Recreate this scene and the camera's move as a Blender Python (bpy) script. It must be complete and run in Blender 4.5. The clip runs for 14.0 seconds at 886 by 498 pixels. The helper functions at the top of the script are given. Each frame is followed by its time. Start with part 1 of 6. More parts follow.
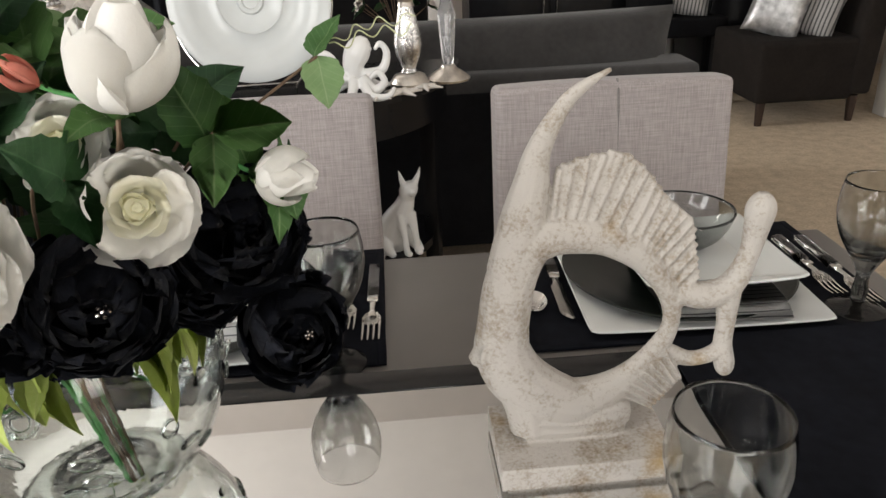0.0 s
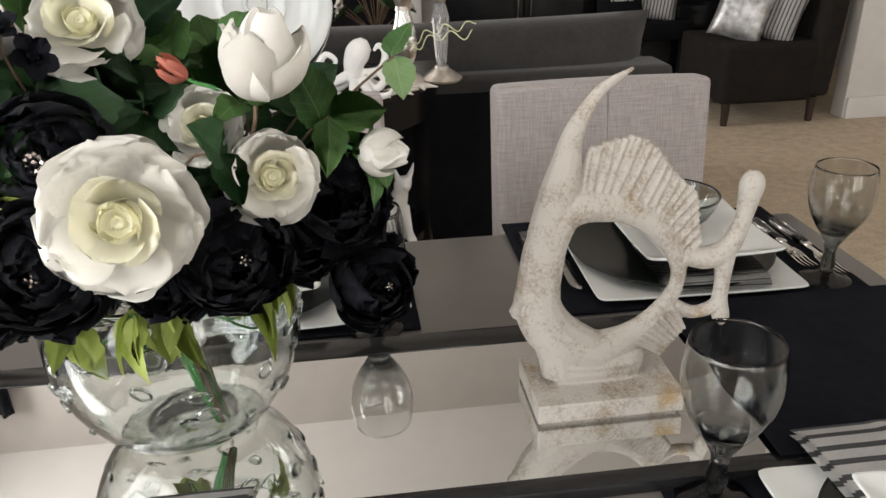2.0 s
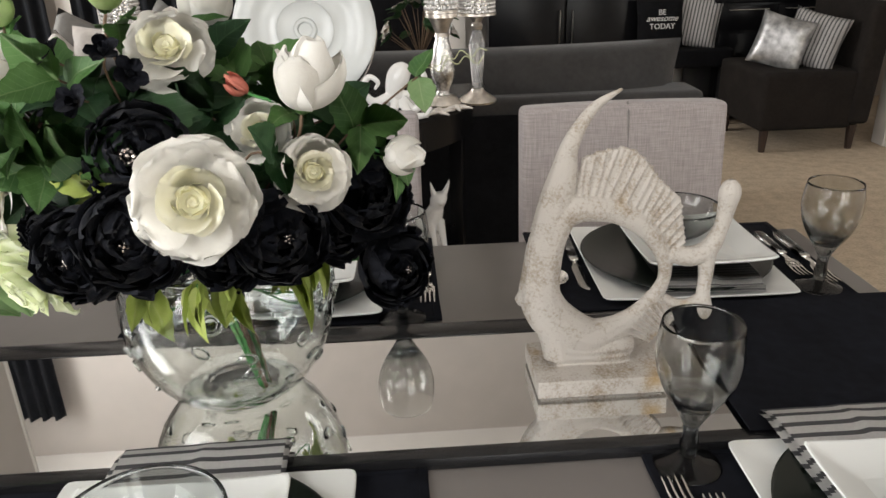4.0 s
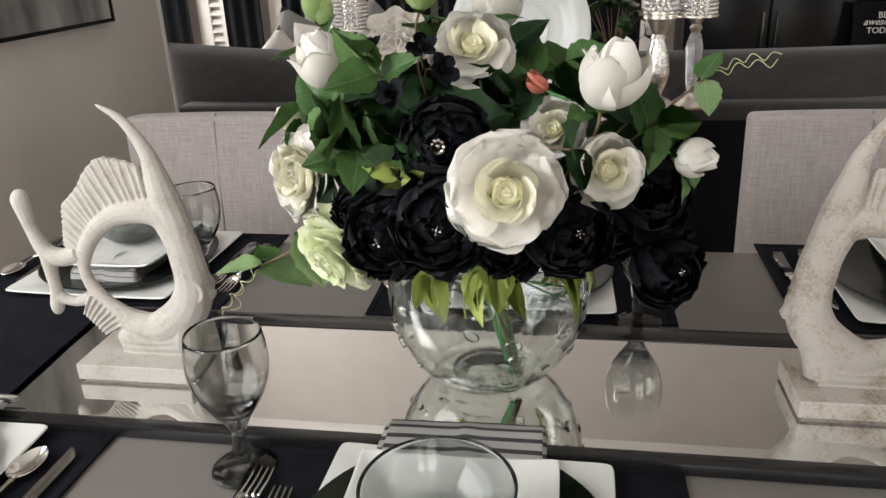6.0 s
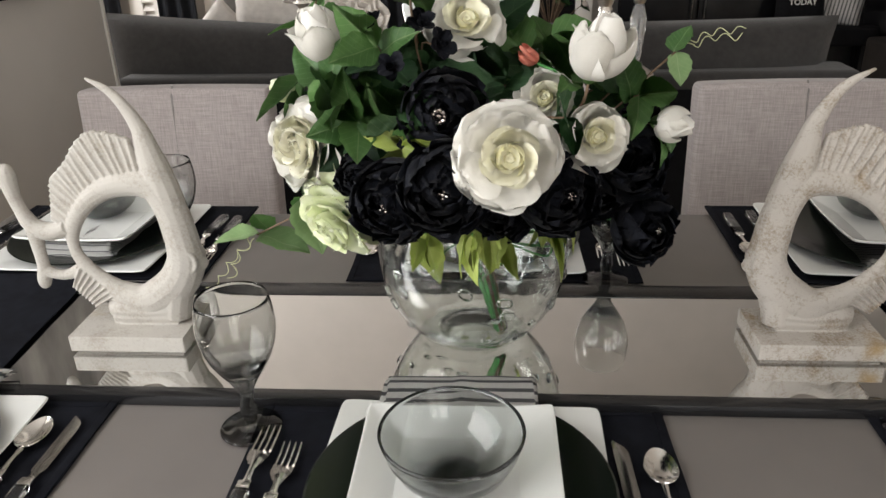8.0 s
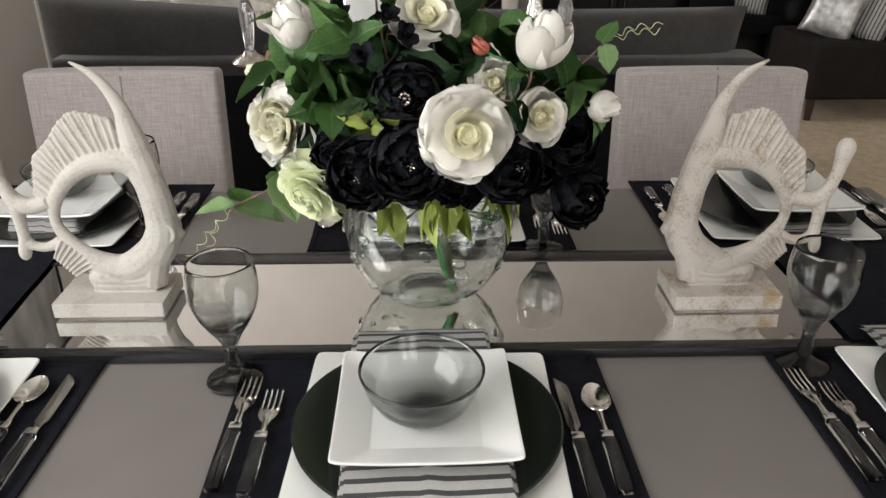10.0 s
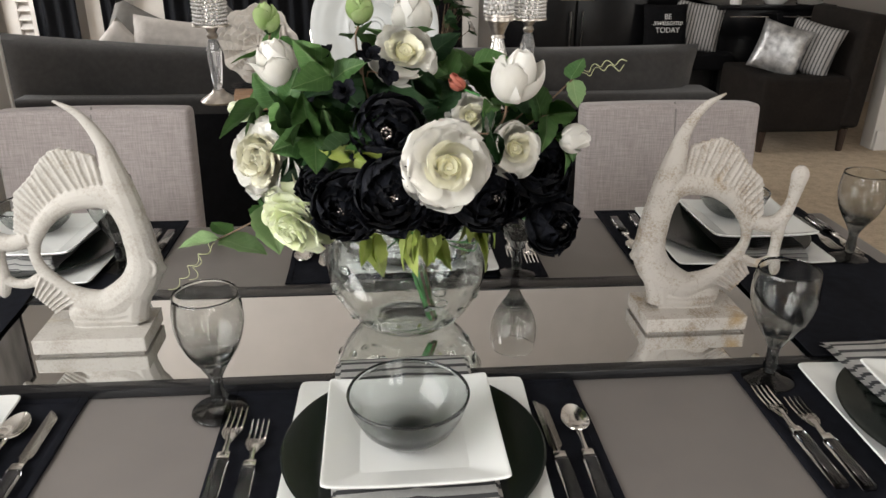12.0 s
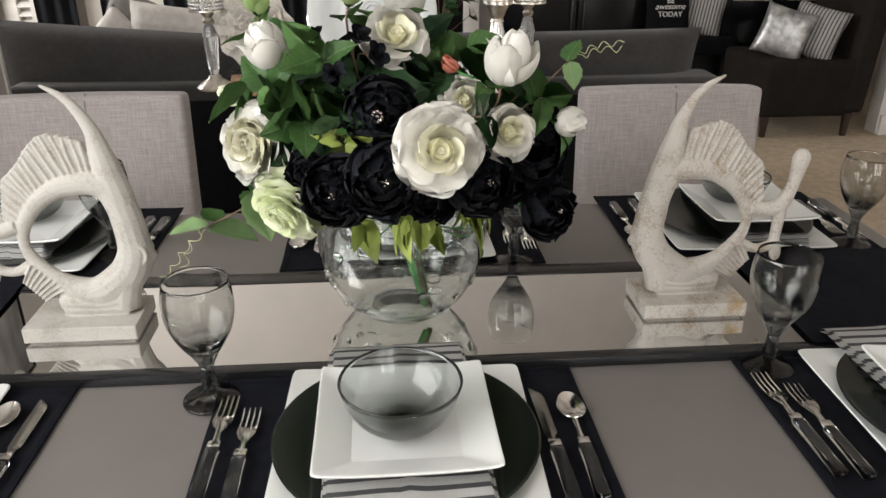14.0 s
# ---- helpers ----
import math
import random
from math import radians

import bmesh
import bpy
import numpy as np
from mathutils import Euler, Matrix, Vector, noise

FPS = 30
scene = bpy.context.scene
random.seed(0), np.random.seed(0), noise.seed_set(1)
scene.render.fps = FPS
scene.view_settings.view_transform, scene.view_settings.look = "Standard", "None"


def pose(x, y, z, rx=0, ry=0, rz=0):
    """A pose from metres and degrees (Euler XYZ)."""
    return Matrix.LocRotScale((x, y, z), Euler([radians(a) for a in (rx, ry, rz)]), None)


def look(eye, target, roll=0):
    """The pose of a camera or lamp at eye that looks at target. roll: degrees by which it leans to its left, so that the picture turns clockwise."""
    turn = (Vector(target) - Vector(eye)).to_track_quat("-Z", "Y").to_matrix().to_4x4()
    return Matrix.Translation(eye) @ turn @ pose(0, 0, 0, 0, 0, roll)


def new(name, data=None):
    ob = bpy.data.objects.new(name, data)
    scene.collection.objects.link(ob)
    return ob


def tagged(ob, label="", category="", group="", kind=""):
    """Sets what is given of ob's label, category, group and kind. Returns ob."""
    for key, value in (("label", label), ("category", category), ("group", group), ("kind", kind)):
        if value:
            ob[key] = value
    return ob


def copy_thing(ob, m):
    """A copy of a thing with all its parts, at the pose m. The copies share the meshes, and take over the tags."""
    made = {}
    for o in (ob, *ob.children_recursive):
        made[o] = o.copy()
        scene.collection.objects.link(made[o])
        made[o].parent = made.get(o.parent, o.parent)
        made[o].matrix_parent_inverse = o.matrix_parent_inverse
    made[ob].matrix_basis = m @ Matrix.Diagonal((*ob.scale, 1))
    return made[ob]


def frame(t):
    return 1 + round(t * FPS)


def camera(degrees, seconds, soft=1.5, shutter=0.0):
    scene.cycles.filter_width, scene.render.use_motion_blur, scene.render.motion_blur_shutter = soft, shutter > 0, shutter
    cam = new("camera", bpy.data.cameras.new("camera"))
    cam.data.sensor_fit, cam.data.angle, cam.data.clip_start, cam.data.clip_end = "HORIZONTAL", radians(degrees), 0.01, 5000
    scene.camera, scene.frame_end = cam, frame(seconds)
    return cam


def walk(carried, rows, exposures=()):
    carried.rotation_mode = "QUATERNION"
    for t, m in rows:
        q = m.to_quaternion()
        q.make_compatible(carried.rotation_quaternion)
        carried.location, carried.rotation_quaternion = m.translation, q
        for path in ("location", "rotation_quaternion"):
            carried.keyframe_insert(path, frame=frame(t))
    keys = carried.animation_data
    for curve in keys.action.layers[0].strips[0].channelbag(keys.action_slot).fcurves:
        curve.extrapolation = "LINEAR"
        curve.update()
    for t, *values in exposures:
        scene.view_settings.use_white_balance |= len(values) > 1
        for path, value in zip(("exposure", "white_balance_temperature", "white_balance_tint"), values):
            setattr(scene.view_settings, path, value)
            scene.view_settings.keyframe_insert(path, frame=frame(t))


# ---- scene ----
cam = camera(61.0, 14.0)

PATH = [
    (0, (-0.078, -0.502, 1.241), (0.038, 1.311, 0.405), -2.5),
    (0.5, (-0.065, -0.506, 1.244), (0.068, 1.306, 0.407), -1.3),
    (1, (-0.085, -0.525, 1.242), (0.053, 1.287, 0.407), -0.5),
    (1.5, (-0.127, -0.561, 1.253), (0.029, 1.252, 0.423), -1.1),
    (2, (-0.165, -0.612, 1.264), (0.039, 1.194, 0.429), -1.7),
    (2.2, (-0.178, -0.625, 1.27), (0.058, 1.178, 0.439), -1.8),
    (4.3, (-0.144, -0.746, 1.287), (-0.103, 1.099, 0.514), -1.8),
    (4.5, (-0.143, -0.75, 1.291), (-0.143, 1.092, 0.513), -1.9),
    (5, (-0.167, -0.763, 1.288), (-0.267, 1.083, 0.524), -1.8),
    (5.5, (-0.21, -0.767, 1.284), (-0.437, 1.067, 0.518), -2.0),
    (6, (-0.268, -0.761, 1.289), (-0.583, 1.061, 0.526), -2.4),
    (6.5, (-0.321, -0.75, 1.288), (-0.595, 1.057, 0.476), -2.8),
    (7, (-0.34, -0.761, 1.293), (-0.545, 1.031, 0.43), -3.5),
    (7.5, (-0.349, -0.784, 1.303), (-0.513, 1.018, 0.449), -3.1),
    (8, (-0.328, -0.816, 1.302), (-0.469, 0.995, 0.466), -1.6),
    (8.2, (-0.313, -0.837, 1.301), (-0.456, 0.978, 0.473), -1.3),
    (10.3, (-0.372, -0.933, 1.334), (-0.293, 0.858, 0.447), 0.3),
    (10.5, (-0.375, -0.935, 1.33), (-0.283, 0.854, 0.44), 0.3),
    (11, (-0.38, -0.95, 1.337), (-0.263, 0.852, 0.478), 0.2),
    (11.5, (-0.386, -0.96, 1.338), (-0.251, 0.863, 0.526), 0.4),
    (12, (-0.389, -0.961, 1.337), (-0.237, 0.869, 0.545), 0.4),
    (12.5, (-0.387, -0.962, 1.336), (-0.221, 0.868, 0.547), 0.6),
    (13, (-0.389, -0.958, 1.334), (-0.221, 0.871, 0.542), 0.7),
    (13.5, (-0.388, -0.954, 1.335), (-0.236, 0.87, 0.529), 0.4),
    (14, (-0.376, -0.948, 1.329), (-0.233, 0.869, 0.506), 0.1),
]
EXPOSURES = [(0, 0.02), (2.2, 0.02), (4.3, -0.02), (6.0, -0.15), (7.0, -0.2), (8.2, -0.2), (10.3, -0.17), (14, -0.17)]
walk(cam, [(t, look(eye, target, roll)) for t, eye, target, roll in PATH], EXPOSURES)

# ---- world and light ----
world = bpy.data.worlds.new("world")
scene.world = world
world.use_nodes = True
sky = world.node_tree.nodes.new("ShaderNodeTexSky")
sky.sky_type = "NISHITA"
sky.sun_disc = False
sky.sun_elevation, sky.sun_rotation = radians(38), radians(150)
world.node_tree.links.new(sky.outputs[0], world.node_tree.nodes["Background"].inputs[0])
world.node_tree.nodes["Background"].inputs[1].default_value = 0.1


def window_light(name, m, width, height, watts, colour):
    lamp = bpy.data.lights.new(name, "AREA")
    lamp.shape, lamp.size, lamp.size_y, lamp.energy, lamp.color = "RECTANGLE", width, height, watts, colour
    ob = new(name, lamp)
    ob.matrix_world = m
    return ob


# daylight in the openings of the back wall and of the living room's side window
window_light("daylight_dining", look((-1.72, -0.85, 1.55), (0.3, 0.1, 1.15)), 1.9, 1.4, 60, (1.0, 0.985, 0.965))
for x in (0.55, 1.65):
    window_light("daylight_patio", look((x, -3.14, 1.35), (x, 0, 1.35)), 0.75, 1.9, 21, (1.0, 0.975, 0.945))
window_light("daylight_east", look((4.14, -0.5, 1.35), (0, -0.2, 1.2)), 2.0, 1.6, 27, (1.0, 0.965, 0.93))
window_light("daylight_shutters", look((-3.9, 3.3, 2.1), (0, 3.3, 2.1)), 1.6, 2.8, 150, (1.0, 0.965, 0.93))

# ---- materials ----
def material(name, colour, rough=0.5, metal=0.0, vary=0.12, scale=30.0, bump=0.0, bump_scale=0.0, second=None, glass=0.0, ior=1.45, coat=0.0, sheen=0.0, random=0.0, stretch=None, subsurface=0.0, thin=0.0):
    """A surface with colour variation at two scales and a fine relief."""
    m = bpy.data.materials.new(name)
    m.use_nodes = True
    t, n = m.node_tree, m.node_tree.nodes
    b = n["Principled BSDF"]
    b.inputs["Roughness"].default_value = rough
    b.inputs["Metallic"].default_value = metal
    b.inputs["IOR"].default_value = ior
    b.inputs["Transmission Weight"].default_value = glass
    b.inputs["Coat Weight"].default_value = coat
    b.inputs["Sheen Weight"].default_value = sheen
    if subsurface:
        b.inputs["Subsurface Weight"].default_value = subsurface
        b.inputs["Subsurface Radius"].default_value = (1.0, 0.9, 0.75)
        b.inputs["Subsurface Scale"].default_value = 0.006
    b.inputs["Base Color"].default_value = (*colour, 1)
    if thin:
        veil, blend = n.new("ShaderNodeBsdfTranslucent"), n.new("ShaderNodeMixShader")
        blend.inputs[0].default_value = thin
        t.links.new(b.outputs[0], blend.inputs[1])
        t.links.new(veil.outputs[0], blend.inputs[2])
        t.links.new(blend.outputs[0], n["Material Output"].inputs[0])
    if vary == 0 and not bump:
        return m
    co = n.new("ShaderNodeTexCoord")
    out = co.outputs["Object"]
    if stretch:
        mp = n.new("ShaderNodeMapping")
        mp.inputs["Scale"].default_value = stretch
        t.links.new(out, mp.inputs[0])
        out = mp.outputs[0]
    big, small = n.new("ShaderNodeTexNoise"), n.new("ShaderNodeTexNoise")
    for node, s in ((big, scale * 0.2), (small, scale)):
        node.inputs["Scale"].default_value = s
        node.inputs["Detail"].default_value = 4
        t.links.new(out, node.inputs["Vector"])
    add = n.new("ShaderNodeMath")
    add.operation = "ADD"
    t.links.new(big.outputs[0], add.inputs[0])
    t.links.new(small.outputs[0], add.inputs[1])
    level = add.outputs[0]
    if random:
        info = n.new("ShaderNodeObjectInfo")
        mul = n.new("ShaderNodeMath")
        mul.operation, mul.inputs[1].default_value = "MULTIPLY_ADD", random
        t.links.new(info.outputs["Random"], mul.inputs[0])
        t.links.new(level, mul.inputs[2])
        level = mul.outputs[0]
    ramp = n.new("ShaderNodeMapRange")
    ramp.inputs[1].default_value, ramp.inputs[2].default_value = 0.7, 1.3 + random
    t.links.new(level, ramp.inputs[0])
    mix = n.new("ShaderNodeMix")
    mix.data_type = "RGBA"
    other = second or tuple(min(1, c * (1 + 2 * vary)) for c in colour)
    first = colour if second else tuple(c * (1 - vary) for c in colour)
    mix.inputs["A"].default_value, mix.inputs["B"].default_value = (*first, 1), (*other, 1)
    t.links.new(ramp.outputs[0], mix.inputs[0])
    t.links.new(mix.outputs["Result"], b.inputs["Base Color"])
    if thin:
        t.links.new(mix.outputs["Result"], veil.inputs["Color"])
    if bump:
        bm_ = n.new("ShaderNodeBump")
        bm_.inputs["Strength"].default_value, bm_.inputs["Distance"].default_value = bump, 0.002
        nz = n.new("ShaderNodeTexNoise")
        nz.inputs["Scale"].default_value, nz.inputs["Detail"].default_value = bump_scale or scale * 3, 5
        t.links.new(out, nz.inputs["Vector"])
        t.links.new(nz.outputs[0], bm_.inputs["Height"])
        t.links.new(bm_.outputs[0], b.inputs["Normal"])
    return m


def linen(name, warp, weft, threads=420.0, rough=0.9, sheen=0.2):
    """Woven cloth with slubs running both ways."""
    m = material(name, warp, rough, vary=0)
    t, n = m.node_tree, m.node_tree.nodes
    b = n["Principled BSDF"]
    b.inputs["Sheen Weight"].default_value = sheen
    co = n.new("ShaderNodeTexCoord")
    parts = []
    for s in ((threads, threads, threads * 0.05), (threads * 0.05, threads * 0.05, threads)):
        mp, nz = n.new("ShaderNodeMapping"), n.new("ShaderNodeTexNoise")
        mp.inputs["Scale"].default_value = s
        nz.inputs["Scale"].default_value, nz.inputs["Detail"].default_value = 1.0, 3
        t.links.new(co.outputs["Object"], mp.inputs[0])
        t.links.new(mp.outputs[0], nz.inputs["Vector"])
        parts.append(nz.outputs[0])
    add = n.new("ShaderNodeMath")
    t.links.new(parts[0], add.inputs[0])
    t.links.new(parts[1], add.inputs[1])
    rng = n.new("ShaderNodeMapRange")
    rng.inputs[1].default_value, rng.inputs[2].default_value = 0.7, 1.3
    t.links.new(add.outputs[0], rng.inputs[0])
    mix = n.new("ShaderNodeMix")
    mix.data_type = "RGBA"
    mix.inputs["A"].default_value, mix.inputs["B"].default_value = (*warp, 1), (*weft, 1)
    t.links.new(rng.outputs[0], mix.inputs[0])
    t.links.new(mix.outputs["Result"], b.inputs["Base Color"])
    bp = n.new("ShaderNodeBump")
    bp.inputs["Strength"].default_value, bp.inputs["Distance"].default_value = 0.22, 0.001
    t.links.new(add.outputs[0], bp.inputs["Height"])
    t.links.new(bp.outputs[0], b.inputs["Normal"])
    return m


def striped(name, stops, period, axis=1, rough=0.85, offset=0.0):
    """Cloth with bands across one axis; stops: (place in the period, colour)."""
    m = material(name, stops[0][1], rough, vary=0)
    t, n = m.node_tree, m.node_tree.nodes
    b = n["Principled BSDF"]
    co, sep = n.new("ShaderNodeTexCoord"), n.new("ShaderNodeSeparateXYZ")
    t.links.new(co.outputs["Object"], sep.inputs[0])
    ad, dv, fr = n.new("ShaderNodeMath"), n.new("ShaderNodeMath"), n.new("ShaderNodeMath")
    ad.operation, ad.inputs[1].default_value = "ADD", offset + 10 * period
    dv.operation, dv.inputs[1].default_value = "DIVIDE", period
    fr.operation = "FRACT"
    t.links.new(sep.outputs[axis], ad.inputs[0])
    t.links.new(ad.outputs[0], dv.inputs[0])
    t.links.new(dv.outputs[0], fr.inputs[0])
    ramp = n.new("ShaderNodeValToRGB")
    ramp.color_ramp.interpolation = "CONSTANT"
    for i, (p, c) in enumerate(stops):
        e = ramp.color_ramp.elements[i] if i < 2 else ramp.color_ramp.elements.new(p)
        e.position, e.color = p, (*c, 1)
    t.links.new(fr.outputs[0], ramp.inputs[0])
    nz = n.new("ShaderNodeTexNoise")
    nz.inputs["Scale"].default_value = 350
    t.links.new(co.outputs["Object"], nz.inputs["Vector"])
    mix = n.new("ShaderNodeMix")
    mix.data_type, mix.blend_type = "RGBA", "MULTIPLY"
    mix.inputs[0].default_value = 0.22
    t.links.new(ramp.outputs[0], mix.inputs["A"])
    t.links.new(nz.outputs[0], mix.inputs["B"])
    t.links.new(mix.outputs["Result"], b.inputs["Base Color"])
    bp = n.new("ShaderNodeBump")
    bp.inputs["Strength"].default_value, bp.inputs["Distance"].default_value = 0.3, 0.0008
    t.links.new(nz.outputs[0], bp.inputs["Height"])
    t.links.new(bp.outputs[0], b.inputs["Normal"])
    return m


def plaster(name, paint, under, stain, wear):
    """Whitewashed carving: chalky paint, rubbed through in fine cracks, with ochre stains."""
    m = material(name, paint, 0.8, vary=0)
    t, n = m.node_tree, m.node_tree.nodes
    b = n["Principled BSDF"]
    co = n.new("ShaderNodeTexCoord")

    def noise_at(scale, detail, low, high):
        z, r = n.new("ShaderNodeTexNoise"), n.new("ShaderNodeMapRange")
        z.inputs["Scale"].default_value, z.inputs["Detail"].default_value, z.inputs["Roughness"].default_value = scale, detail, 0.7
        r.inputs[1].default_value, r.inputs[2].default_value = low, high
        t.links.new(co.outputs["Object"], z.inputs["Vector"])
        t.links.new(z.outputs[0], r.inputs[0])
        return r.outputs[0]

    fine, patch, spot = noise_at(300, 12, 0.3, 0.8), noise_at(24, 4, 0.22, 0.82), noise_at(12, 2, 0.62, 0.8)
    mul = n.new("ShaderNodeMath")
    mul.operation, mul.inputs[1].default_value = "MULTIPLY_ADD", 0.75
    t.links.new(fine, mul.inputs[0])
    t.links.new(patch, mul.inputs[2])
    worn = n.new("ShaderNodeMapRange")
    worn.inputs[1].default_value, worn.inputs[2].default_value = 0.72, 1.22
    t.links.new(mul.outputs[0], worn.inputs[0])
    amount = n.new("ShaderNodeMath")
    amount.operation, amount.inputs[1].default_value = "MULTIPLY", wear
    t.links.new(worn.outputs[0], amount.inputs[0])
    one, two = n.new("ShaderNodeMix"), n.new("ShaderNodeMix")
    for x in (one, two):
        x.data_type = "RGBA"
    one.inputs["A"].default_value, one.inputs["B"].default_value = (*paint, 1), (*under, 1)
    two.inputs["B"].default_value = (*stain, 1)
    t.links.new(amount.outputs[0], one.inputs[0])
    half = n.new("ShaderNodeMath")
    half.operation, half.inputs[1].default_value = "MULTIPLY", 0.55 * wear
    t.links.new(spot, half.inputs[0])
    t.links.new(half.outputs[0], two.inputs[0])
    t.links.new(one.outputs["Result"], two.inputs["A"])
    t.links.new(two.outputs["Result"], b.inputs["Base Color"])
    bp = n.new("ShaderNodeBump")
    bp.inputs["Strength"].default_value, bp.inputs["Distance"].default_value, bp.invert = 0.5, 0.001, True
    t.links.new(fine, bp.inputs["Height"])
    t.links.new(bp.outputs[0], b.inputs["Normal"])
    return m


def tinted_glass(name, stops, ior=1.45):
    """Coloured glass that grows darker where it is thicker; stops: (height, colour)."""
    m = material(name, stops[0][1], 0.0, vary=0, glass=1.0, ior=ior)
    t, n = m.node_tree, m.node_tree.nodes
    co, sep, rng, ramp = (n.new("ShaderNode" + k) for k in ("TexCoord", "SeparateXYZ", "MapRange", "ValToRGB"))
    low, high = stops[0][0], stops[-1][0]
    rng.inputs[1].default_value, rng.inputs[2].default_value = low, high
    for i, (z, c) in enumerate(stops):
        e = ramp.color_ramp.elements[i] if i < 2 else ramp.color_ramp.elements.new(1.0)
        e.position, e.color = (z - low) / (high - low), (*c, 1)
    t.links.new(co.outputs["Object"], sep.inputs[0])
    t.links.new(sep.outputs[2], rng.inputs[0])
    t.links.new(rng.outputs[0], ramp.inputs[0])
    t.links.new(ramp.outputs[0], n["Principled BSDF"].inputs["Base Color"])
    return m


def leaf_material(name, colour, second, vein, rough=0.45):
    """A leaf with a pale midrib and side veins that run out towards its tip."""
    m = material(name, colour, rough, scale=70, second=second, bump=0.3, bump_scale=250, random=0.9, thin=0.25)
    t, n = m.node_tree, m.node_tree.nodes
    co, sep = n.new("ShaderNodeTexCoord"), n.new("ShaderNodeSeparateXYZ")
    t.links.new(co.outputs["Object"], sep.inputs[0])

    def sums(kind, a, b=None):
        k = n.new("ShaderNodeMath")
        k.operation = kind
        for slot, q in enumerate((a, b)):
            if isinstance(q, (int, float)):
                k.inputs[slot].default_value = q
            elif q is not None:
                t.links.new(q, k.inputs[slot])
        return k.outputs[0]

    side = sums("ABSOLUTE", sep.outputs[1])
    rib = sums("LESS_THAN", side, 0.0007)
    run = sums("FRACT", sums("DIVIDE", sums("SUBTRACT", sep.outputs[0], sums("MULTIPLY", side, 0.9)), 0.0085))
    line = sums("LESS_THAN", sums("ABSOLUTE", sums("SUBTRACT", run, 0.5)), 0.045)
    mask = sums("MULTIPLY", sums("MAXIMUM", rib, sums("MULTIPLY", line, 0.55)), 0.6)
    b = n["Principled BSDF"]
    old = b.inputs["Base Color"].links[0].from_socket
    mix = n.new("ShaderNodeMix")
    mix.data_type = "RGBA"
    mix.inputs["B"].default_value = (*vein, 1)
    t.links.new(mask, mix.inputs[0])
    t.links.new(old, mix.inputs["A"])
    t.links.new(mix.outputs["Result"], b.inputs["Base Color"])
    return m


WALL = material("wall_paint", (0.56, 0.53, 0.5), 0.8, vary=0.03, scale=4, bump=0.1, bump_scale=220)
CEIL = material("ceiling_paint", (0.84, 0.83, 0.81), 0.9, vary=0.02, scale=5, bump=0.15, bump_scale=150)
CARPET = material("beige_carpet", (0.48, 0.39, 0.285), 0.95, vary=0.15, scale=90, bump=0.6, bump_scale=500)
TRIM = material("white_trim", (0.74, 0.72, 0.69), 0.45, vary=0.03, scale=12)
TABLE = material("charcoal_gloss_top", (0.15, 0.137, 0.128), 0.3, vary=0.06, scale=8, ior=1.38)
BLACKGLOSS = material("black_gloss_edge", (0.012, 0.012, 0.013), 0.18, vary=0.1, scale=15)
BLACKWOOD = material("black_lacquer", (0.006, 0.006, 0.007), 0.25, vary=0.2, scale=20, ior=1.28)
DARKWOOD = material("espresso_wood", (0.03, 0.018, 0.013), 0.4, vary=0.3, scale=25, stretch=(1, 1, 0.1))
MIRROR = material("silver_mirror", (0.81, 0.812, 0.806), 0.015, metal=1.0, vary=0)
MATCLOTH = material("black_cotton", (0.0062, 0.0068, 0.0098), 0.95, vary=0.3, scale=60, bump=0.25, bump_scale=900, ior=1.2)
LINEN = linen("oatmeal_linen", (0.255, 0.222, 0.217), (0.385, 0.347, 0.336), 400.0)
LINENSIDE = linen("taupe_linen", (0.14, 0.128, 0.122), (0.24, 0.222, 0.214))
PORCELAIN = material("white_porcelain", (0.74, 0.75, 0.73), 0.12, vary=0.015, scale=10, coat=0.3)
CHARGER = material("black_lacquer_plate", (0.006, 0.009, 0.007), 0.2, vary=0.2, scale=12)
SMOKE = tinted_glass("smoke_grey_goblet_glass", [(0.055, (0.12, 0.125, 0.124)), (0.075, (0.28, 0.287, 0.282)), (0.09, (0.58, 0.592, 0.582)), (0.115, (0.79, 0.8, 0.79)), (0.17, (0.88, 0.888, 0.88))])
SMOKEDARK = material("dark_smoke_glass", (0.2, 0.21, 0.208), 0.02, vary=0, glass=1.0)
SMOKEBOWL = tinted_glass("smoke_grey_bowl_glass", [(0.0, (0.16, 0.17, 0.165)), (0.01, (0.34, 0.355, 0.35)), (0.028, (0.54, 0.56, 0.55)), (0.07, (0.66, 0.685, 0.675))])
SMOKERIM = material("dark_rim_glass", (0.03, 0.032, 0.032), 0.04, vary=0, glass=0.5)
CLEAR = material("clear_green_glass", (0.93, 0.97, 0.95), 0.0, vary=0, glass=1.0, ior=1.5)
BLOWN = material("rippled_blown_glass", (0.95, 0.98, 0.965), 0.0, vary=0, glass=1.0, ior=1.5, bump=0.5, bump_scale=15)
ACRYLIC = material("clear_acrylic", (0.8, 0.82, 0.83), 0.02, vary=0, glass=1.0, ior=1.45)
STEEL = material("polished_steel", (0.72, 0.7, 0.67), 0.16, metal=1.0, vary=0.04, scale=40)
SILVER = material("silver_leaf", (0.66, 0.62, 0.57), 0.28, metal=1.0, vary=0.2, scale=60, bump=0.3)
NAPKIN = striped("striped_napkin_cotton", [(0.0, (0.8, 0.79, 0.77)), (0.63, (0.13, 0.13, 0.138))], 0.0195, 1, offset=0.004)
